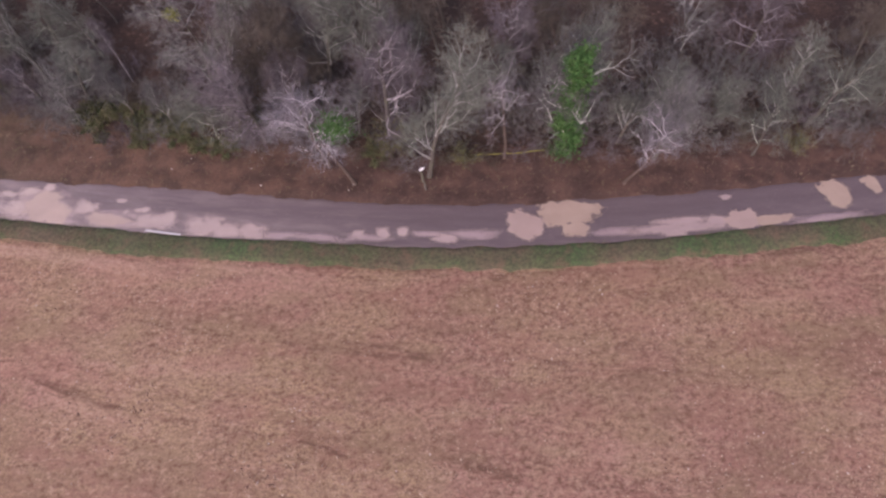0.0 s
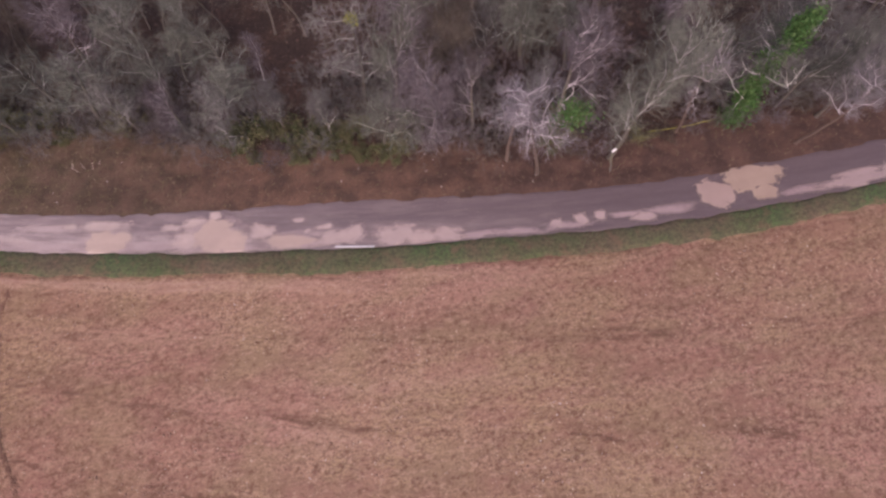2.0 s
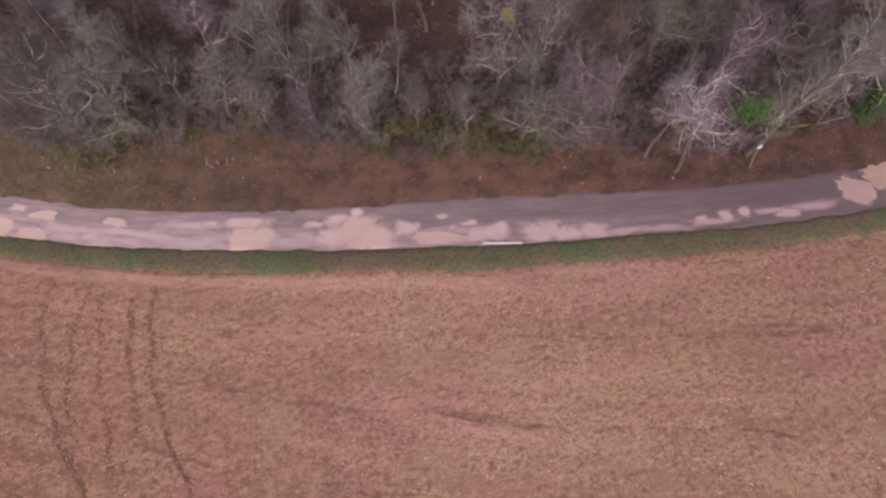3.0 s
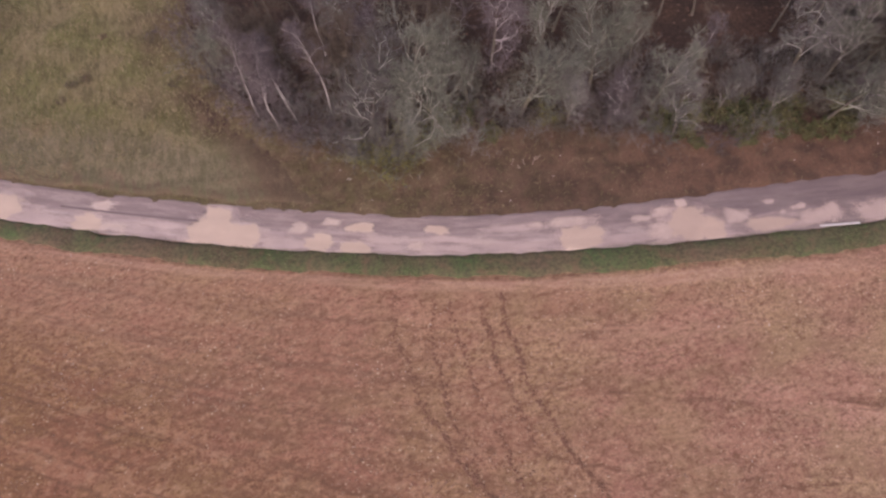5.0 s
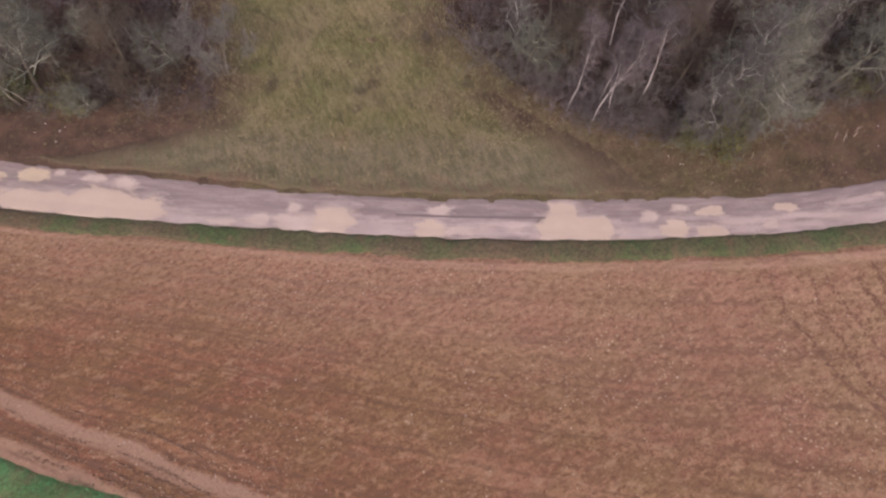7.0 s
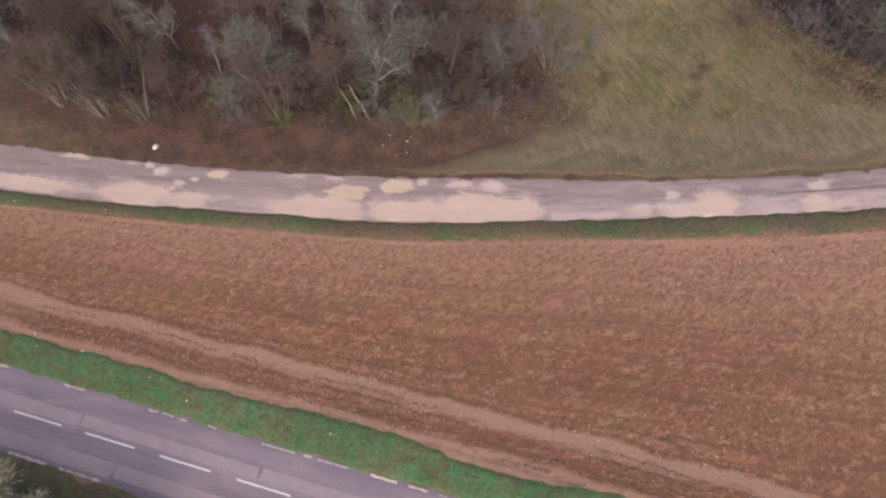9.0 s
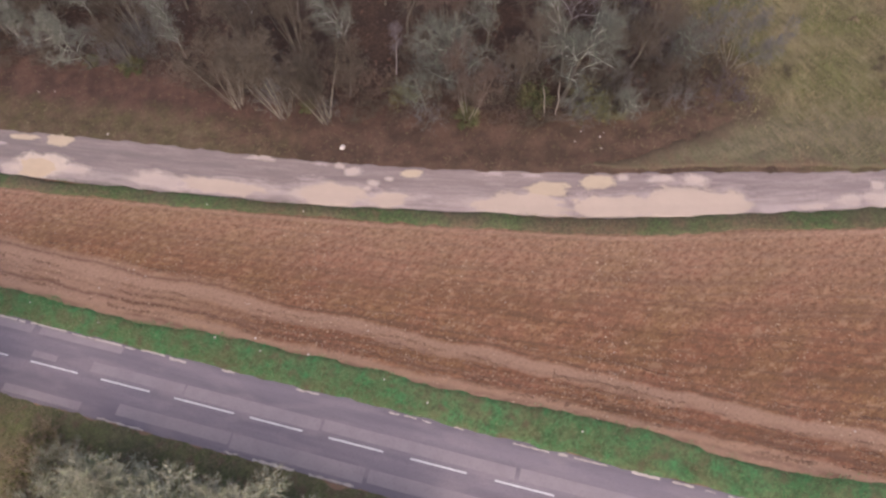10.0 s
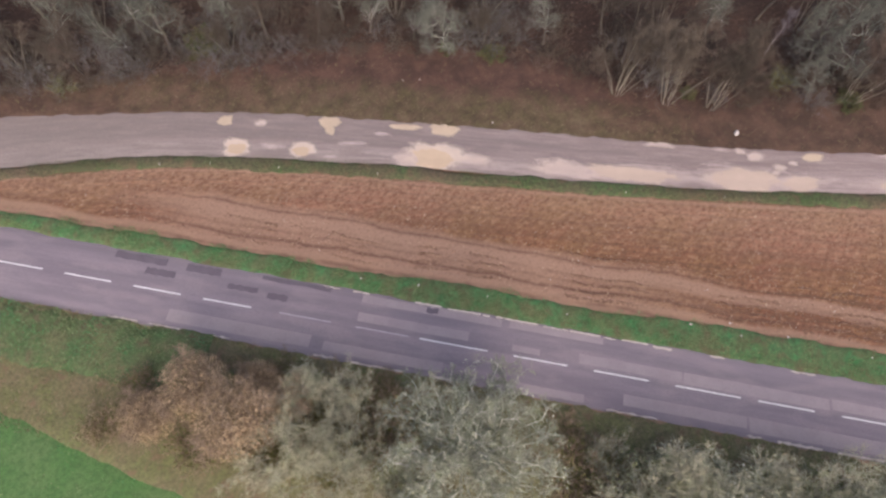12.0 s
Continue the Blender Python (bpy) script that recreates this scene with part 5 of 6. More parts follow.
stock("pale_tree", bare_tree(115, 13.2, 0.17, sparse_top(0.85), M_BROWN, (M_PALE, M_TWIG_PALE), "bare tree with pale lilac twisted limbs"))
stock("hazel_a", coppice(120, 8.5, 11, 0.46, M_HAZEL, M_TWIG_BROWN, "many-stemmed hazel with fine brown twigs", thick=0.72))
stock("hazel_b", coppice(121, 8.0, 7, 0.34, M_HAZEL, M_BROWN, "many-stemmed hazel with dark twigs", thick=0.75))
stock("hawthorn", coppice(122, 6.6, 11, 0.95, M_HAZEL, M_TWIG_GREY, "grey many-stemmed thorn bush", "thorn_bush", thick=0.7))
stock("thicket_a", thicket(130, 3.2, 2.4, M_TWIG_BROWN, "leafless brown thicket at the wood's edge"))
stock("thicket_d", thicket(136, 3.8, 3.4, M_TWIG_GREY, "leafless grey thicket at the wood's edge", count=34))
stock("thicket_b", thicket(131, 3.4, 2.8, M_TWIG_MAUVE, "leafless mauve thicket at the wood's edge"))
stock("thicket_c", thicket(132, 3.0, 2.0, M_BROWN, "russet leafless thicket on the wood's edge"))
stock("bramble", thicket(133, 4.2, 1.2, M_BROWN, "dark green bramble thicket at the wood edge", "bramble_bush", 30, M_BRAMBLE, 1800, 0.12))
stock("mossy", thicket(134, 3.4, 2.4, M_TWIG_OLIVE, "mossy yellow-green shrub at the wood edge", "mossy_bush", 32, M_MOSS, 1400, 0.08))

# trees whose place can be told, from one end of the wood to the other
plant("oak_b", 26.7, 34.2, turn=20)
plant("oak_b", 21.5, 31.6, turn=80, scale=0.7)
plant("haze_ash", 13.2, 31.8, turn=70, scale=0.86, lean=8)
plant("pale_tree", 10.3, 29.6, turn=200, scale=0.92, lean=15)
plant("ivy_tree", 5.9, 33.0, turn=180, scale=1.22, lean=8)
plant("pale_tree", 0.4, 32.8, turn=330, scale=0.8, tall=1.25, lean=6)
plant("ash_a", -6.2, 31.4, turn=0, scale=1.05, lean=4)
plant("clump_tree", -12.6, 31.2, turn=0, lean=5)
plant("pale_tree", -14.9, 33.0, turn=90, scale=1.02, lean=6)
plant("oak_a", -9.5, 35.8, turn=160)
plant("oak_a", -20.9, 36.2, turn=40, scale=0.92, lean=5)
plant("yellow_tree", -26.1, 42.0, turn=0)
plant("oak_b", -25.0, 36.8, turn=310, scale=1.0)
plant("haze_ash", -29.5, 38.6, turn=30, scale=0.46)
plant("haze_ash", -33.6, 40.2, turn=120, scale=0.52)
plant("birch_b", -34.9, 44.6, turn=0, scale=0.75)
plant("ash_a", -43.5, 45.4, turn=100, scale=0.80, lean=3)
plant("ash_a", -47.0, 50.0, turn=20, scale=0.9)
plant("oak_b", -38.6, 42.6, turn=15, scale=0.85)
plant("oak_b", -50.0, 45.0, turn=340, scale=1.15, lean=4)
plant("ash_a", -54.0, 47.6, turn=190, scale=0.8)
plant("oak_b", -59.6, 45.4, turn=75, scale=1.3, lean=5)
plant("oak_b", -57.4, 45.2, turn=215, scale=1.15, lean=5)
plant("ash_b", -63.6, 45.4, turn=310, scale=1.02, lean=4)
plant("hawthorn", -62.4, 44.6, turn=0, scale=0.8)
plant("mossy", -62.6, 43.4, turn=40, scale=1.15)
plant("mossy", -60.4, 43.6, turn=140, scale=1.0)
plant("mossy", -64.2, 44.4, turn=230, scale=0.9)
plant("birch_a", -70.9, 49.7, turn=0, lean=9)
plant("birch_b", -69.2, 50.0, turn=180, scale=1.0, lean=8)
plant("birch_a", -72.5, 51.6, turn=90, scale=0.95, lean=6)
plant("birch_a", -66.2, 50.0, turn=200, scale=1.0, lean=4)
plant("birch_b", -69.3, 51.5, turn=260, scale=1.05, lean=8)
plant("birch_a", -65.4, 56.9, turn=310, scale=0.95)
plant("hawthorn", -100.2, 67.2, turn=120, scale=0.9)
plant("oak_b", -103.9, 69.6, turn=220, scale=0.72)
plant("dark_a", -108.4, 71.5, turn=0, scale=0.8)
plant("oak_b", -116.2, 71.2, turn=20, scale=1.16, lean=5)
plant("hazel_a", -138.8, 82.3, turn=0)
plant("hazel_a", -135.6, 79.8, turn=70, scale=0.95)
plant("hazel_b", -124.3, 73.7, turn=0, lean=6)
plant("oak_b", -123.1, 76.0, turn=140, scale=0.98, lean=4)
plant("hazel_a", -142.1, 85.4, turn=200, scale=0.9)
plant("birch_b", -127.7, 81.6, turn=60, scale=0.55)
plant("hazel_b", -121.5, 82.8, turn=100, scale=1.05)
plant("ash_a", -144.6, 93.6, turn=80, scale=0.5)
plant("oak_b", -153.0, 97.0, turn=170, scale=0.75)
plant("dark_a", -166.7, 107.4, turn=300, scale=0.85)
plant("oak_b", -175.1, 110.6, turn=100, scale=0.9)

# the rest of the wood, thinner towards the back
plant_rng = random.Random(77)
TAKEN = [(o.matrix_basis.translation.x, o.matrix_basis.translation.y) for o in scene.objects if o.get("category") in ("tree", "bush") and o.matrix_basis.translation.length > 1]
KINDS_EAST = ("ash_b", "oak_a", "oak_b", "dark_a", "ash_a")
KINDS_WEST = ("dark_a", "hazel_a", "ash_a", "dark_a", "hazel_a", "oak_b", "ash_a")
BACK = ("light_a", "light_b", "light_c", "light_c")


def in_clearing(x, y):
    return -102.5 < x + (y - 60.5) * 0.08 < -74.5


for row in range(7):
    depth = 2.0 + row * 3.4
    x = -196.0
    while x < 44:
        x += plant_rng.uniform(3.0, 5.4)
        px = x
        py = float(wood_edge(px)) + depth + plant_rng.uniform(-1.3, 1.3)
        if in_clearing(px, py) or any((px - a) ** 2 + (py - b) ** 2 < 6.5 for a, b in TAKEN):
            continue
        if px > -4 and row > 0 and plant_rng.random() < (0.72 if px > 8 else 0.5):
            continue
        if -62 < px < -25 and row > 0 and plant_rng.random() < 0.35:
            continue
        TAKEN.append((px, py))
        size = plant_rng.uniform(0.75, 1.05) * (1.0 if px > -30 else 0.85 if px > -80 else 0.78)
        if row < 3:
            key = plant_rng.choice(KINDS_EAST if px > -100 else KINDS_WEST)
            if row == 0:
                size *= 0.7
        else:
            key = plant_rng.choice(BACK)
        plant(key, px, py, turn=plant_rng.uniform(0, 360), scale=size)

# undergrowth along the front of the wood and between the trunks
for row, (depth, gap) in enumerate(((0.5, 2.2), (2.6, 2.6), (5.2, 3.0), (8.5, 4.5))):
    x = -192.0
    while x < 40:
        x += gap * plant_rng.uniform(0.75, 1.3) * (0.8 if x < -100 or -70 < x < -12 else 1.0)
        py = float(wood_edge(x)) + depth + plant_rng.uniform(-0.7, 0.7)
        if in_clearing(x, py):
            continue
        key = plant_rng.choice(("thicket_a", "thicket_d", "thicket_b", "thicket_d") if x > -80 else ("thicket_a", "thicket_d", "thicket_c", "thicket_a"))
        if row < 2 and (-39 < x < -21 or -66 < x < -58 and row == 1) and plant_rng.random() < 0.75:
            key = "bramble" if x > -50 else "mossy"
        elif row < 2 and plant_rng.random() < 0.12:
            key = plant_rng.choice(("bramble", "mossy"))
        plant(key, x, py, turn=plant_rng.uniform(0, 360), scale=plant_rng.uniform(0.6, 1.1) * (0.75 if row == 0 else 1.0))

for side_x, lean in ((-101.3, 1), (-74.5, -1)):
    for k in range(16):
        yy = 58 + k * 2.3 + plant_rng.uniform(-0.8, 0.8)
        xx = side_x - (yy - 60) * 0.10 - lean * plant_rng.uniform(-0.6, 2.2)
        if yy > float(wood_edge(xx)) - 1.0:
            plant(plant_rng.choice(("thicket_a", "thicket_b", "thicket_a")), xx, yy, turn=plant_rng.uniform(0, 360), scale=plant_rng.uniform(0.5, 0.95))

# ---- hedge beside the road ----
def dome_tree(seed, height, radius, limbs, bark, twig, label, name):
    """Limbs that fan out from a short trunk to an even dome, each thick with short side shoots."""
    rg = random.Random(seed)
    root = tagged(new(name), label, "tree", "roadside hedge")
    tw, lw, cw, tufts = Wood(), Wood(), Wood(), Wood()
    tw.tube([Vector((0, 0, -0.3)), Vector((0.1, 0, 1.2)), Vector((0.05, 0.1, 2.8))], [0.34, 0.27, 0.16], 8)
    tw.part("trunk", M_TRUNK, root)
    for k in range(limbs):
        a = k * 2.39996 + rg.uniform(-0.25, 0.25)
        q = math.sqrt((k + 0.5) / limbs) * 1.05
        tip = Vector((math.cos(a) * q * radius, math.sin(a) * q * radius, 2.2 + (height - 2.2) * math.sqrt(max(0.03, 1 - (q / 1.08) ** 2))))
        start = Vector((0, 0, rg.uniform(1.2, 2.6)))
        line = [start.lerp(tip, i / 8) + Vector((rg.gauss(0, 0.22), rg.gauss(0, 0.22), 0.7 * math.sin(i / 8 * math.pi) + rg.gauss(0, 0.15))) * (0.0 if i == 0 else 1.0) for i in range(9)]
        rad = rg.uniform(0.07, 0.10)
        lw.tube(line, [rad * (1 - 0.75 * i / 8) for i in range(9)], 5)
        for _ in range(13):
            p, d = at_line(line, rg.uniform(0.45, 1.0))
            c = p + Vector((rg.gauss(0, 0.42), rg.gauss(0, 0.42), rg.gauss(0.1, 0.3)))
            for _ in range(5):
                tufts.leaf(c + Vector((rg.gauss(0, 0.07), rg.gauss(0, 0.07), rg.gauss(0, 0.06))), 0.07, rg)
        branches(rg, lw, line, rad, [(12, 1.5, 0.95, 0.38, 0.03, 0.40, 0.5, 4, 4), (8, 0.75, 0.9, 0.3, 0.02, 0.1, 0.6, 3, 2), (7, 0.36, 0.8, 0.2, 0.0, 0.2, 0.8, 3, 1)], 0, cw)
    lw.part("limb_work", bark, root)
    cw.part("crown", twig, root)
    tufts.part("lichen", M_CRUST_TUFT, root, "pale grey-green lichen tufts")
    return root


stock("thorn_tree", dome_tree(140, 10.6, 5.9, 54, M_CRUST, M_CRUST_TWIG, "broad thorn tree crusted with pale grey lichen", "thorn_tree"))
hedge_spec = [(11, 1.9, 0.7, 0.22, 0.04, 0.2, 0.5, 3, 3), (8, 1.0, 0.75, 0.25, 0.02, 0.15, 0.6, 3, 1), (6, 0.6, 0.7, 0.2, 0.0, 0.2, 0.7, 3, 1)]
stock("hedge_grey", coppice(141, 4.6, 10, 0.7, M_LICHEN, M_TWIG_STRAW, "pale olive-grey hedge bush of fine twigs", "hedge_bush", hedge_spec, "roadside hedge"))
stock("hedge_brown", coppice(142, 4.8, 9, 0.6, M_RUSSET, M_RUSSET, "russet hedge bush with withered leaves", "hedge_bush", hedge_spec, "roadside hedge"))
rg_h = random.Random(9)
lw = Wood()
for _ in range(5200):
    q = Vector((rg_h.gauss(0, 1), rg_h.gauss(0, 1), rg_h.gauss(0, 1))).normalized() * rg_h.uniform(0.5, 1.0)
    lw.leaf(Vector((q.x * 2.4, q.y * 2.4, 2.7 + q.z * 2.0)), 0.06, rg_h)
lw.part("leaves", M_DEAD, STOCK["hedge_brown"], "withered tan leaves")
tw_ = Wood()
for _ in range(46):
    c = Vector((rg_h.gauss(0, 1), rg_h.gauss(0, 1), rg_h.gauss(0, 0.7))).normalized()
    c = Vector((c.x * 2.3, c.y * 2.3, 2.5 + c.z * 1.8)) * rg_h.uniform(0.75, 1.0)
    for _ in range(75):
        tw_.leaf(c + Vector((rg_h.gauss(0, 0.33), rg_h.gauss(0, 0.33), rg_h.gauss(0, 0.28))), 0.07, rg_h)
tw_.part("lichen", M_LICHEN_TUFT, STOCK["hedge_grey"], "pale olive lichen tufts")
stock("hedge_olive", coppice(145, 4.6, 10, 0.75, M_HAZEL, M_TWIG_STRAW, "olive-grey hedge bush with mossy green twigs", "hedge_bush", hedge_spec, "roadside hedge"))
mw_ = Wood()
for _ in range(34):
    c = Vector((rg_h.gauss(0, 1), rg_h.gauss(0, 1), rg_h.gauss(0, 0.7))).normalized()
    c = Vector((c.x * 2.2, c.y * 2.2, 2.3 + c.z * 1.7)) * rg_h.uniform(0.7, 1.0)
    for _ in range(55):
        mw_.leaf(c + Vector((rg_h.gauss(0, 0.36), rg_h.gauss(0, 0.36), rg_h.gauss(0, 0.28))), 0.065, rg_h)
mw_.part("leaves", M_HEDGE_LEAF, STOCK["hedge_olive"], "olive-green mossy leaves")
stock("hedge_fan", coppice(146, 5.2, 20, 0.95, M_LICHEN, M_TWIG_STRAW, "grey-olive hedge bush of long fanning stems", "hedge_bush", [(9, 1.5, 0.5, 0.15, 0.04, 0.25, 0.5, 3, 3), (7, 0.9, 0.6, 0.2, 0.02, 0.15, 0.6, 3, 1), (4, 0.5, 0.7, 0.2, 0.0, 0.2, 0.7, 3, 1)], "roadside hedge", 0.6))
fw_ = Wood()
for _ in range(900):
    fw_.leaf(Vector((rg_h.gauss(0, 0.7), rg_h.gauss(0, 0.7), abs(rg_h.gauss(0, 0.6)) + 0.4)), 0.08, rg_h)
fw_.part("leaves", M_MOSS, STOCK["hedge_fan"], "yellow-green moss round the stool")
stock("hedge_low", thicket(143, 3.6, 1.8, M_RUSSET, "low brown hedge growth with brambles", "hedge_bush", 50, M_MOSS, 900, 0.09, "roadside hedge"))


def hedge(key, s, d, turn, scale):
    x, y = road_xy(s, d)
    plant(key, x, y, 0.25, turn, scale)


hedge("thorn_tree", 2.3, -8.2, 0, 1.0)
hedge("hedge_brown", 21.0, -7.0, 0, 1.0)
for key, s, d, turn, scale in (("hedge_brown", 17.4, -5.6, 40, 0.62), ("hedge_olive", 14.0, -5.5, 190, 0.62), ("hedge_fan", 10.8, -5.4, 75, 0.6), ("hedge_low", 7.9, -5.2, 240, 0.7), ("hedge_low", 12.5, -4.4, 20, 0.7),
                               ("hedge_low", 16.0, -4.3, 110, 0.65), ("hedge_low", 9.0, -4.2, 200, 0.6), ("hedge_low", 25.6, -7.6, 15, 0.8)):
    hedge(key, s, d, turn, scale)
for key, s, d, turn, scale in (("hedge_grey", -12.8, -6.8, 95, 0.85), ("hedge_olive", -17.9, -6.7, 170, 0.8), ("hedge_grey", -23.4, -6.8, 220, 0.9), ("hedge_grey", -29.2, -6.6, 330, 0.85),
                               ("hedge_grey", -9.0, -11.0, 265, 1.1), ("hedge_grey", -14.0, -11.3, 15, 1.1), ("hedge_grey", -23.5, -10.8, 140, 1.1), ("hedge_fan", 10.6, -10.8, 300, 0.9), ("hedge_low", 8.2, -7.4, 110, 1.1)):
    hedge(key, s, d, turn, scale)
for key, s, d, turn, scale in (("hedge_brown", 17.6, -8.6, 130, 1.15), ("hedge_brown", 23.5, -9.4, 20, 0.8), ("hedge_fan", 12.8, -7.4, 0, 0.95), ("hedge_fan", 10.2, -9.2, 60, 0.9),
                               ("hedge_fan", 14.6, -10.2, 200, 0.85), ("hedge_olive", -10.4, -8.2, 150, 1.25), ("hedge_grey", -15.6, -8.6, 250, 1.2)):
    hedge(key, s, d, turn, scale)
for key, s, d, turn, scale in (("hedge_olive", -20.8, -8.0, 20, 1.25), ("hedge_grey", -26.5, -8.4, 100, 1.2), ("hedge_brown", -18.4, -10.6, 210, 0.9), ("hedge_brown", 14.8, -6.6, 80, 0.75),
                               ("hedge_olive", 6.0, -11.0, 10, 1.0), ("hedge_grey", -32.0, -8.2, 280, 1.2)):
    hedge(key, s, d, turn, scale)
for key, s, d, turn, scale in (("hedge_low", 7.5, -6.2, 0, 1.0), ("hedge_low", 10.2, -5.7, 90, 0.9), ("hedge_low", 15.5, -9.8, 30, 1.1), ("hedge_low", 24.5, -9.0, 70, 0.9), 
                               ("hedge_low", -5.6, -7.4, 60, 1.2), ("hedge_low", -6.6, -9.8, 160, 1.3), ("hedge_fan", -7.0, -6.4, 33, 0.55), ("hedge_low", -4.4, -5.4, 210, 0.8), ("hedge_low", -13.0, -6.2, 300, 0.8), ("hedge_low", -18.5, -6.4, 10, 0.9), ("hedge_low", 20.0, -10.4, 110, 1.0), ("hedge_low", 4.5, -10.6, 45, 1.1),
                               ("hedge_low", 27.0, -10.2, 140, 0.8), ("hedge_low", 18.4, -5.4, 250, 0.7)):
    hedge(key, s, d, turn, scale)

# ---- small things ----
def stone(x, y, z, sx, sy, sz, turn, label, seed):
    bm = bmesh.new()
    bmesh.ops.create_icosphere(bm, subdivisions=2, radius=1.0)
    rg = random.Random(seed)
    for v in bm.verts:
        v.co = Vector((v.co.x * sx, v.co.y * sy, v.co.z * sz)) * rg.uniform(0.88, 1.1)
    me = bpy.data.meshes.new("boulder")
    bm.to_mesh(me)
    bm.free()
    me.materials.append(M_FLINT)
    ob = new("boulder", me)
    ob.matrix_basis = pose(x, y, z, 0, 0, turn)
    return tagged(ob, label, "stone")


stone(-135.5, 76.5, float(floor_z(np.array(-135.5), np.array(76.5))) + 0.12, 0.28, 0.22, 0.20, 20, "white boulder lying on the leafy bank", 1)


def pole(name, a, b, ra, rb, mat, label, category, wob=0.05, sides=7, seed=1):
    rg = random.Random(seed)
    w = Wood()
    pts = [Vector(a).lerp(Vector(b), k / 7) + Vector((rg.gauss(0, wob), rg.gauss(0, wob), 0)) for k in range(8)]
    w.tube(pts, [ra + (rb - ra) * k / 7 for k in range(8)], sides)
    ob = mesh_object(name, w.v, w.f, mat)
    return tagged(ob, label, category)


pole("fallen_pole", (-2.1, 33.1, 0.75), (1.2, 33.0, 0.75), 0.06, 0.05, M_POLE, "fallen mossy yellow-green pole at the wood's edge", "log", seed=2)
pole("fallen_pole", (1.0, 32.9, 0.72), (4.1, 33.2, 0.75), 0.06, 0.035, M_POLE, "thin mossy fallen pole at the wood's edge", "log", seed=3)
pole("snag", (-117.2, 70.3, 0.2), (-118.5, 69.1, 6.7), 0.065, 0.03, M_SNAG, "leaning pale dead stem without bark", "dead tree", 0.06, seed=4)
pole("snag", (-118.2, 70.8, 0.2), (-119.0, 70.4, 5.2), 0.06, 0.03, M_SNAG, "leaning brown dead stem", "dead tree", 0.06, seed=5)
stub = pole("snag", (-6.5, 30.1, 0.3), (-6.75, 30.35, 2.9), 0.09, 0.10, M_TRUNK, "dark snapped snag with a pale broken top", "dead tree", 0.03, seed=6)
end = pole("broken_top", (-6.85, 30.3, 2.86), (-6.5, 30.4, 3.02), 0.09, 0.12, M_PAINT, "", "", 0.0, seed=7)
end.parent = stub
tagged(end, "pale bare broken wood")


def plank():
    bm = bmesh.new()
    bmesh.ops.create_cube(bm, size=1.0)
    for v in bm.verts:
        v.co = Vector((v.co.x * 3.2, v.co.y * 0.13, v.co.z * 0.05))
        v.co.y += 0.03 * math.cos(v.co.x)
    bmesh.ops.bevel(bm, geom=list(bm.edges), offset=0.008, segments=1, affect="EDGES")
    me = bpy.data.meshes.new("white_plank")
    bm.to_mesh(me)
    bm.free()
    me.materials.append(M_PAINT)
    ob = new("white_plank", me)
    ob.matrix_basis = pose(-29.0, 27.45, 0.15, 0, 0, -11.5)
    return tagged(ob, "long thin white plank lying at the track's edge", "plank")


plank()

# wheel rut in the track
rx = np.linspace(-90.3, -79.0, 24)
mid_y = (upper(rx) + lower(rx)) / 2 + 0.15
rut_px = np.stack((rx, rx, rx), 1)
rut_py = np.stack((mid_y - 0.10, mid_y, mid_y + 0.10), 1)
ribbon("wheel_rut", rut_px, rut_py, np.stack((0 * rx + 0.085, 0 * rx + 0.094, 0 * rx + 0.085), 1), M_RUT, rut_px, rut_py, track)


def tyre_marks(name, pts, seed, n_marks=700):
    """A trail of trodden lumps pressed by a tractor's tyre, with gaps."""
    rg = np.random.RandomState(seed)
    p = np.array(pts, float)
    t = np.linspace(0, len(p) - 1, n_marks)
    x, y = np.interp(t, np.arange(len(p)), p[:, 0]), np.interp(t, np.arange(len(p)), p[:, 1])
    keep = wave(t * 9.0, t, 0.5, seed) + rg.normal(0, 0.8, n_marks) > -0.1
    n = keep.sum()
    x = x[keep] + rg.normal(0, 0.13, n) + 0.12 * np.sin(t[keep] * 5 + seed)
    y = y[keep] + rg.normal(0, 0.05, n)
    lumps(name, x, y, np.full(n, 0.035), 0.085, M_TREAD, "dark trodden tyre trail crossing the field", "tyre marks", seed, 0.1)


tyre_marks("tyre_trail", ((-64.8, 32.0), (-65.5, 28.2), (-65.0, 23.4), (-63.7, 19.1), (-61.9, 15.5), (-59.7, 10.4)), 31)
tyre_marks("tyre_trail", ((-56.9, 29.4), (-57.2, 26.4), (-57.0, 21.9), (-56.0, 17.6), (-54.8, 14.2), (-52.9, 9.4)), 32)
tyre_marks("tyre_trail", ((-62.0, 30.8), (-63.2, 25.6), (-63.0, 21.3), (-62.3, 16.6)), 33, 330)
tyre_marks("tyre_trail", ((-60.8, 30.6), (-61.0, 25.7), (-60.6, 21.4), (-59.5, 15.1)), 34, 300)
tyre_marks("tyre_trail", ((-58.4, 29.8), (-58.8, 25.9), (-58.5, 21.8), (-57.8, 17.9)), 35, 380)


# ---- flints, dead stems and bushes of the clearing ----
def flint(x, y, z, size, seed):
    rg = random.Random(seed)
    bm = bmesh.new()
    bmesh.ops.create_icosphere(bm, subdivisions=1, radius=size)
    for v in bm.verts:
        v.co = Vector((v.co.x * rg.uniform(0.8, 1.4), v.co.y * rg.uniform(0.7, 1.1), v.co.z * rg.uniform(0.4, 0.8)))
    me = bpy.data.meshes.new("flint_stone")
    bm.to_mesh(me)
    bm.free()
    me.materials.append(M_FLINT)
    ob = new("flint_stone", me)
    ob.matrix_basis = pose(x, y, z + size * 0.3, 0, 0, rg.uniform(0, 360))
    return tagged(ob, "small white flint lying on the ground", "stone", "white flints")


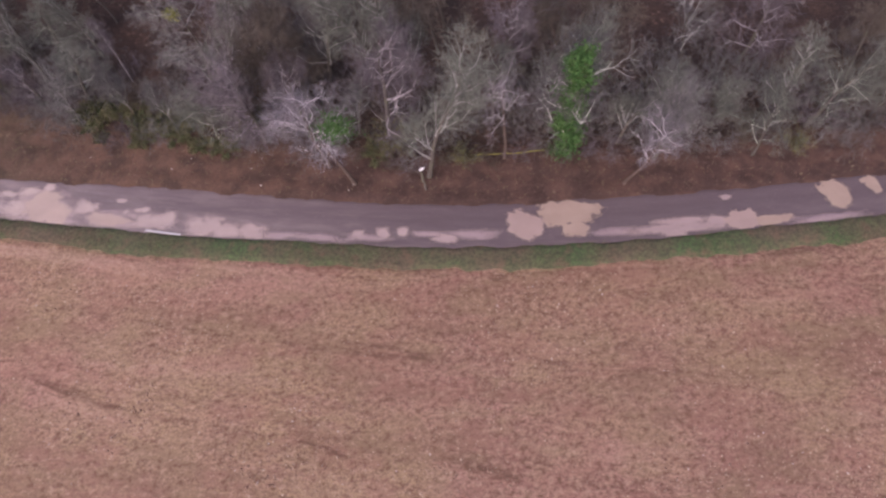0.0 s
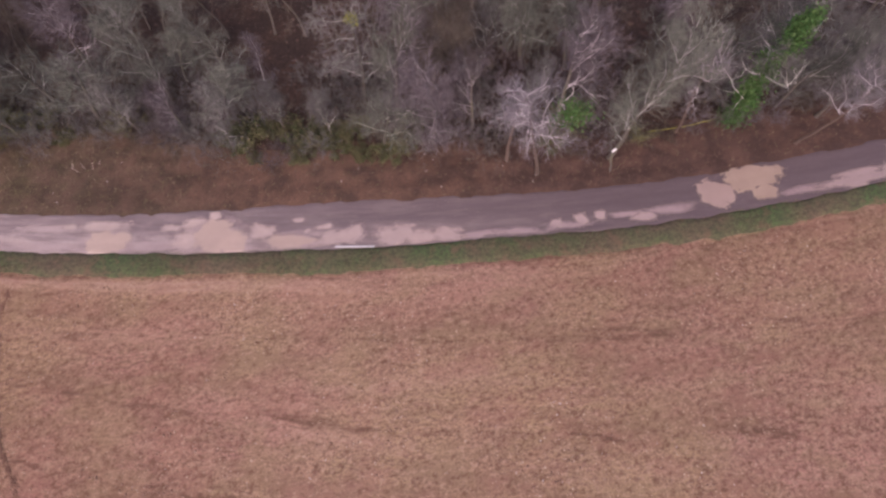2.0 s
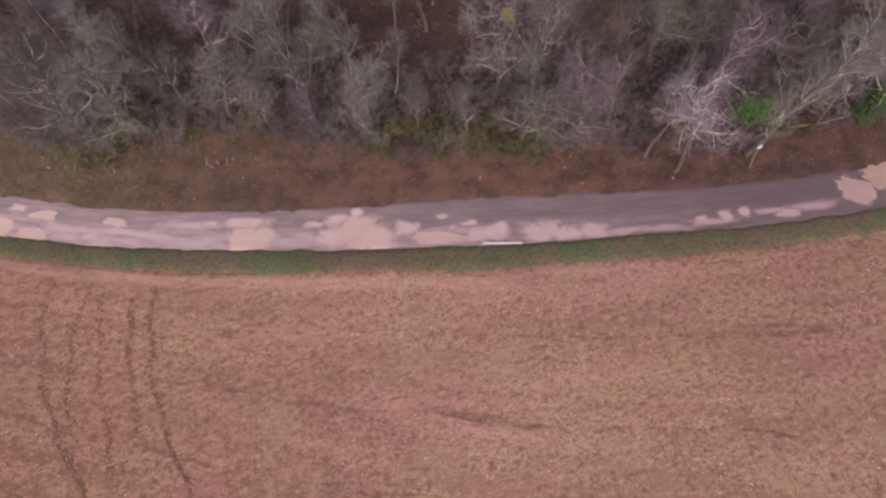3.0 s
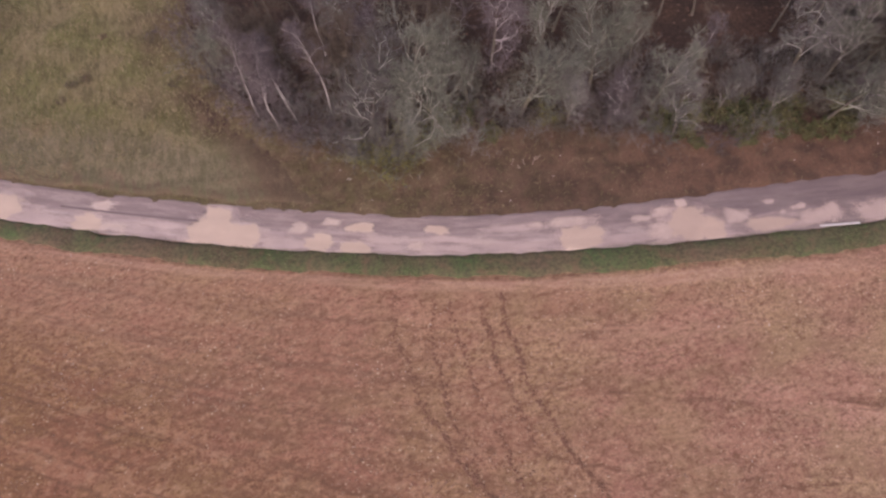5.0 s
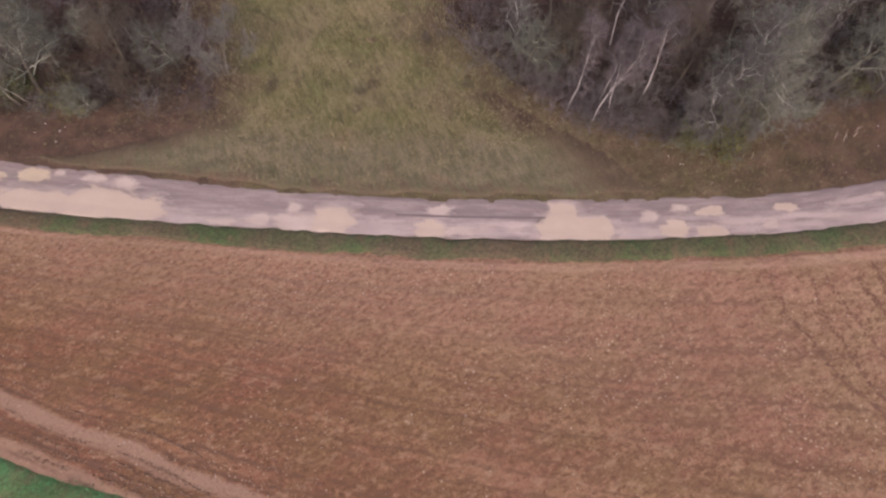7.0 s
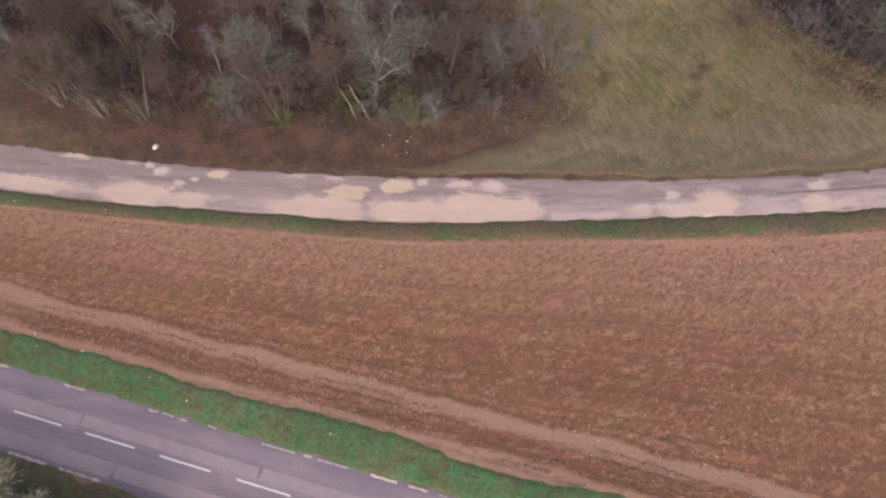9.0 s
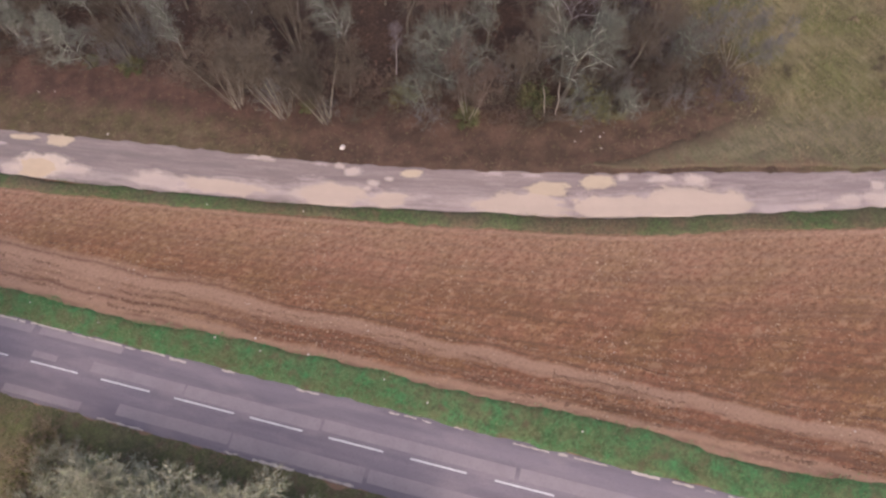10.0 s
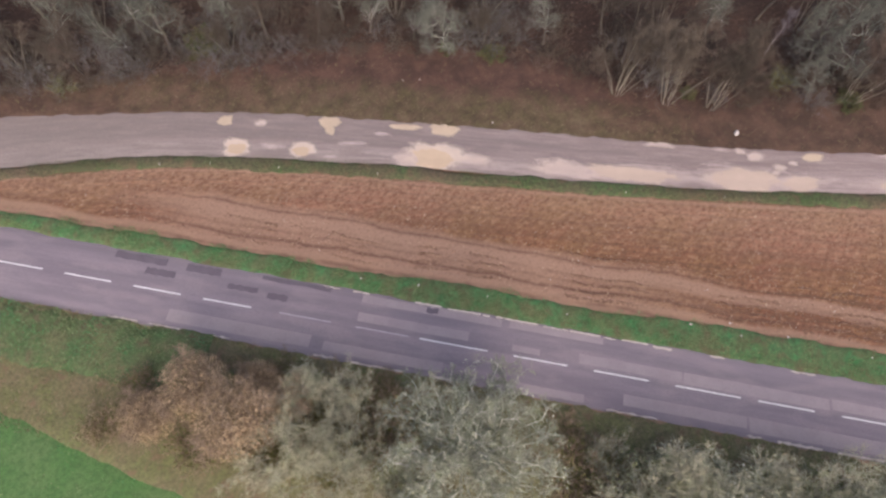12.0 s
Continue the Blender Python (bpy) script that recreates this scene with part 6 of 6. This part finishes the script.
for k, (x, y) in enumerate(((-117.3, 67.0), (-116.3, 67.6), (-115.2, 66.3), (-114.7, 66.5), (-115.7, 65.3), (-153.7, 88.5), (-156.9, 95.9), (-158.3, 96.6))):
    flint(x, y, float(floor_z(np.array(x), np.array(y))) + 0.02, 0.055 + 0.015 * (k % 3), 300 + k)
for k, (x, dv) in enumerate(((-180.5, 0.35), (-176.8, 0.5), (-172.0, 0.4), (-167.1, 0.5), (-165.1, 0.45), (-148.0, 0.4), (-141.0, 0.5))):
    flint(x, float(verge_line(x)) + dv, 0.17, 0.06, 320 + k)
for k, (s, d) in enumerate(((-3.6, 3.9), (-13.0, 4.9), (-16.8, 4.7), (-16.0, 5.6), (2.6, 4.2), (-20.4, 5.3), (-26.5, 4.8), (-30.0, 3.9), (-34.0, 5.0), (8.0, 4.1), (-41.0, 4.5), (12.5, 3.8))):
    x, y = road_xy(s, d)
    flint(x, y, 0.17 if d < 5 else 0.05, 0.075 + 0.02 * (k % 2), 340 + k)
# a few more along the leafy bank
for k in range(26):
    rg = random.Random(360 + k)
    x = rg.uniform(-68.0, -8.0)
    y = float(upper(x)) + 0.5 + (float(wood_edge(x)) - float(upper(x)) - 0.8) * rg.random()
    flint(x, y, float(floor_z(np.array(x), np.array(y))) + 0.02, rg.uniform(0.04, 0.07), 400 + k)

for k, (x, y, dx, dy, h) in enumerate(((-50.7, 39.8, 0.5, 0.3, 1.3), (-51.3, 40.0, -0.3, 0.4, 1.1), (-51.8, 39.7, -0.6, 0.1, 1.4), (-50.2, 40.3, 0.7, -0.1, 1.0), (-52.4, 40.2, 0.4, 0.5, 0.9), (-60.3, 41.1, 0.3, 0.3, 1.2), (-60.8, 41.4, -0.4, 0.2, 1.0))):
    z = float(floor_z(np.array(x), np.array(y)))
    pole("dead_stalk", (x, y, z - 0.05), (x + dx * 0.6, y + dy * 0.6, z + h * 0.6), 0.022, 0.012, M_STALK, "pale dead stalk standing on the leafy bank", "plant", 0.03, 4, 420 + k)

for k, (x, y, size) in enumerate(((-81.6, 63.9, 0.45), (-87.5, 60.7, 0.38), (-89.1, 60.1, 0.34), (-90.0, 58.7, 0.30), (-96.2, 63.8, 0.40), (-84.0, 72.0, 0.4), (-79.6, 57.5, 0.3), (-76.5, 55.0, 0.35))):
    plant("thicket_c" if k % 2 else "thicket_a", x, y, float(floor_z(np.array(x), np.array(y))) + 0.05, 40 * k, size)
for k, (x, y) in enumerate(((-75.0, 57.0), (-73.5, 54.5), (-72.2, 52.6), (-76.8, 60.0), (-71.0, 51.0), (-69.3, 49.6), (-74.6, 59.0), (-67.8, 48.2), (-77.4, 63.0))):
    plant("thicket_b" if k % 3 else "thicket_d", x, y, None, 70 * k, 0.85 + 0.15 * (k % 3))
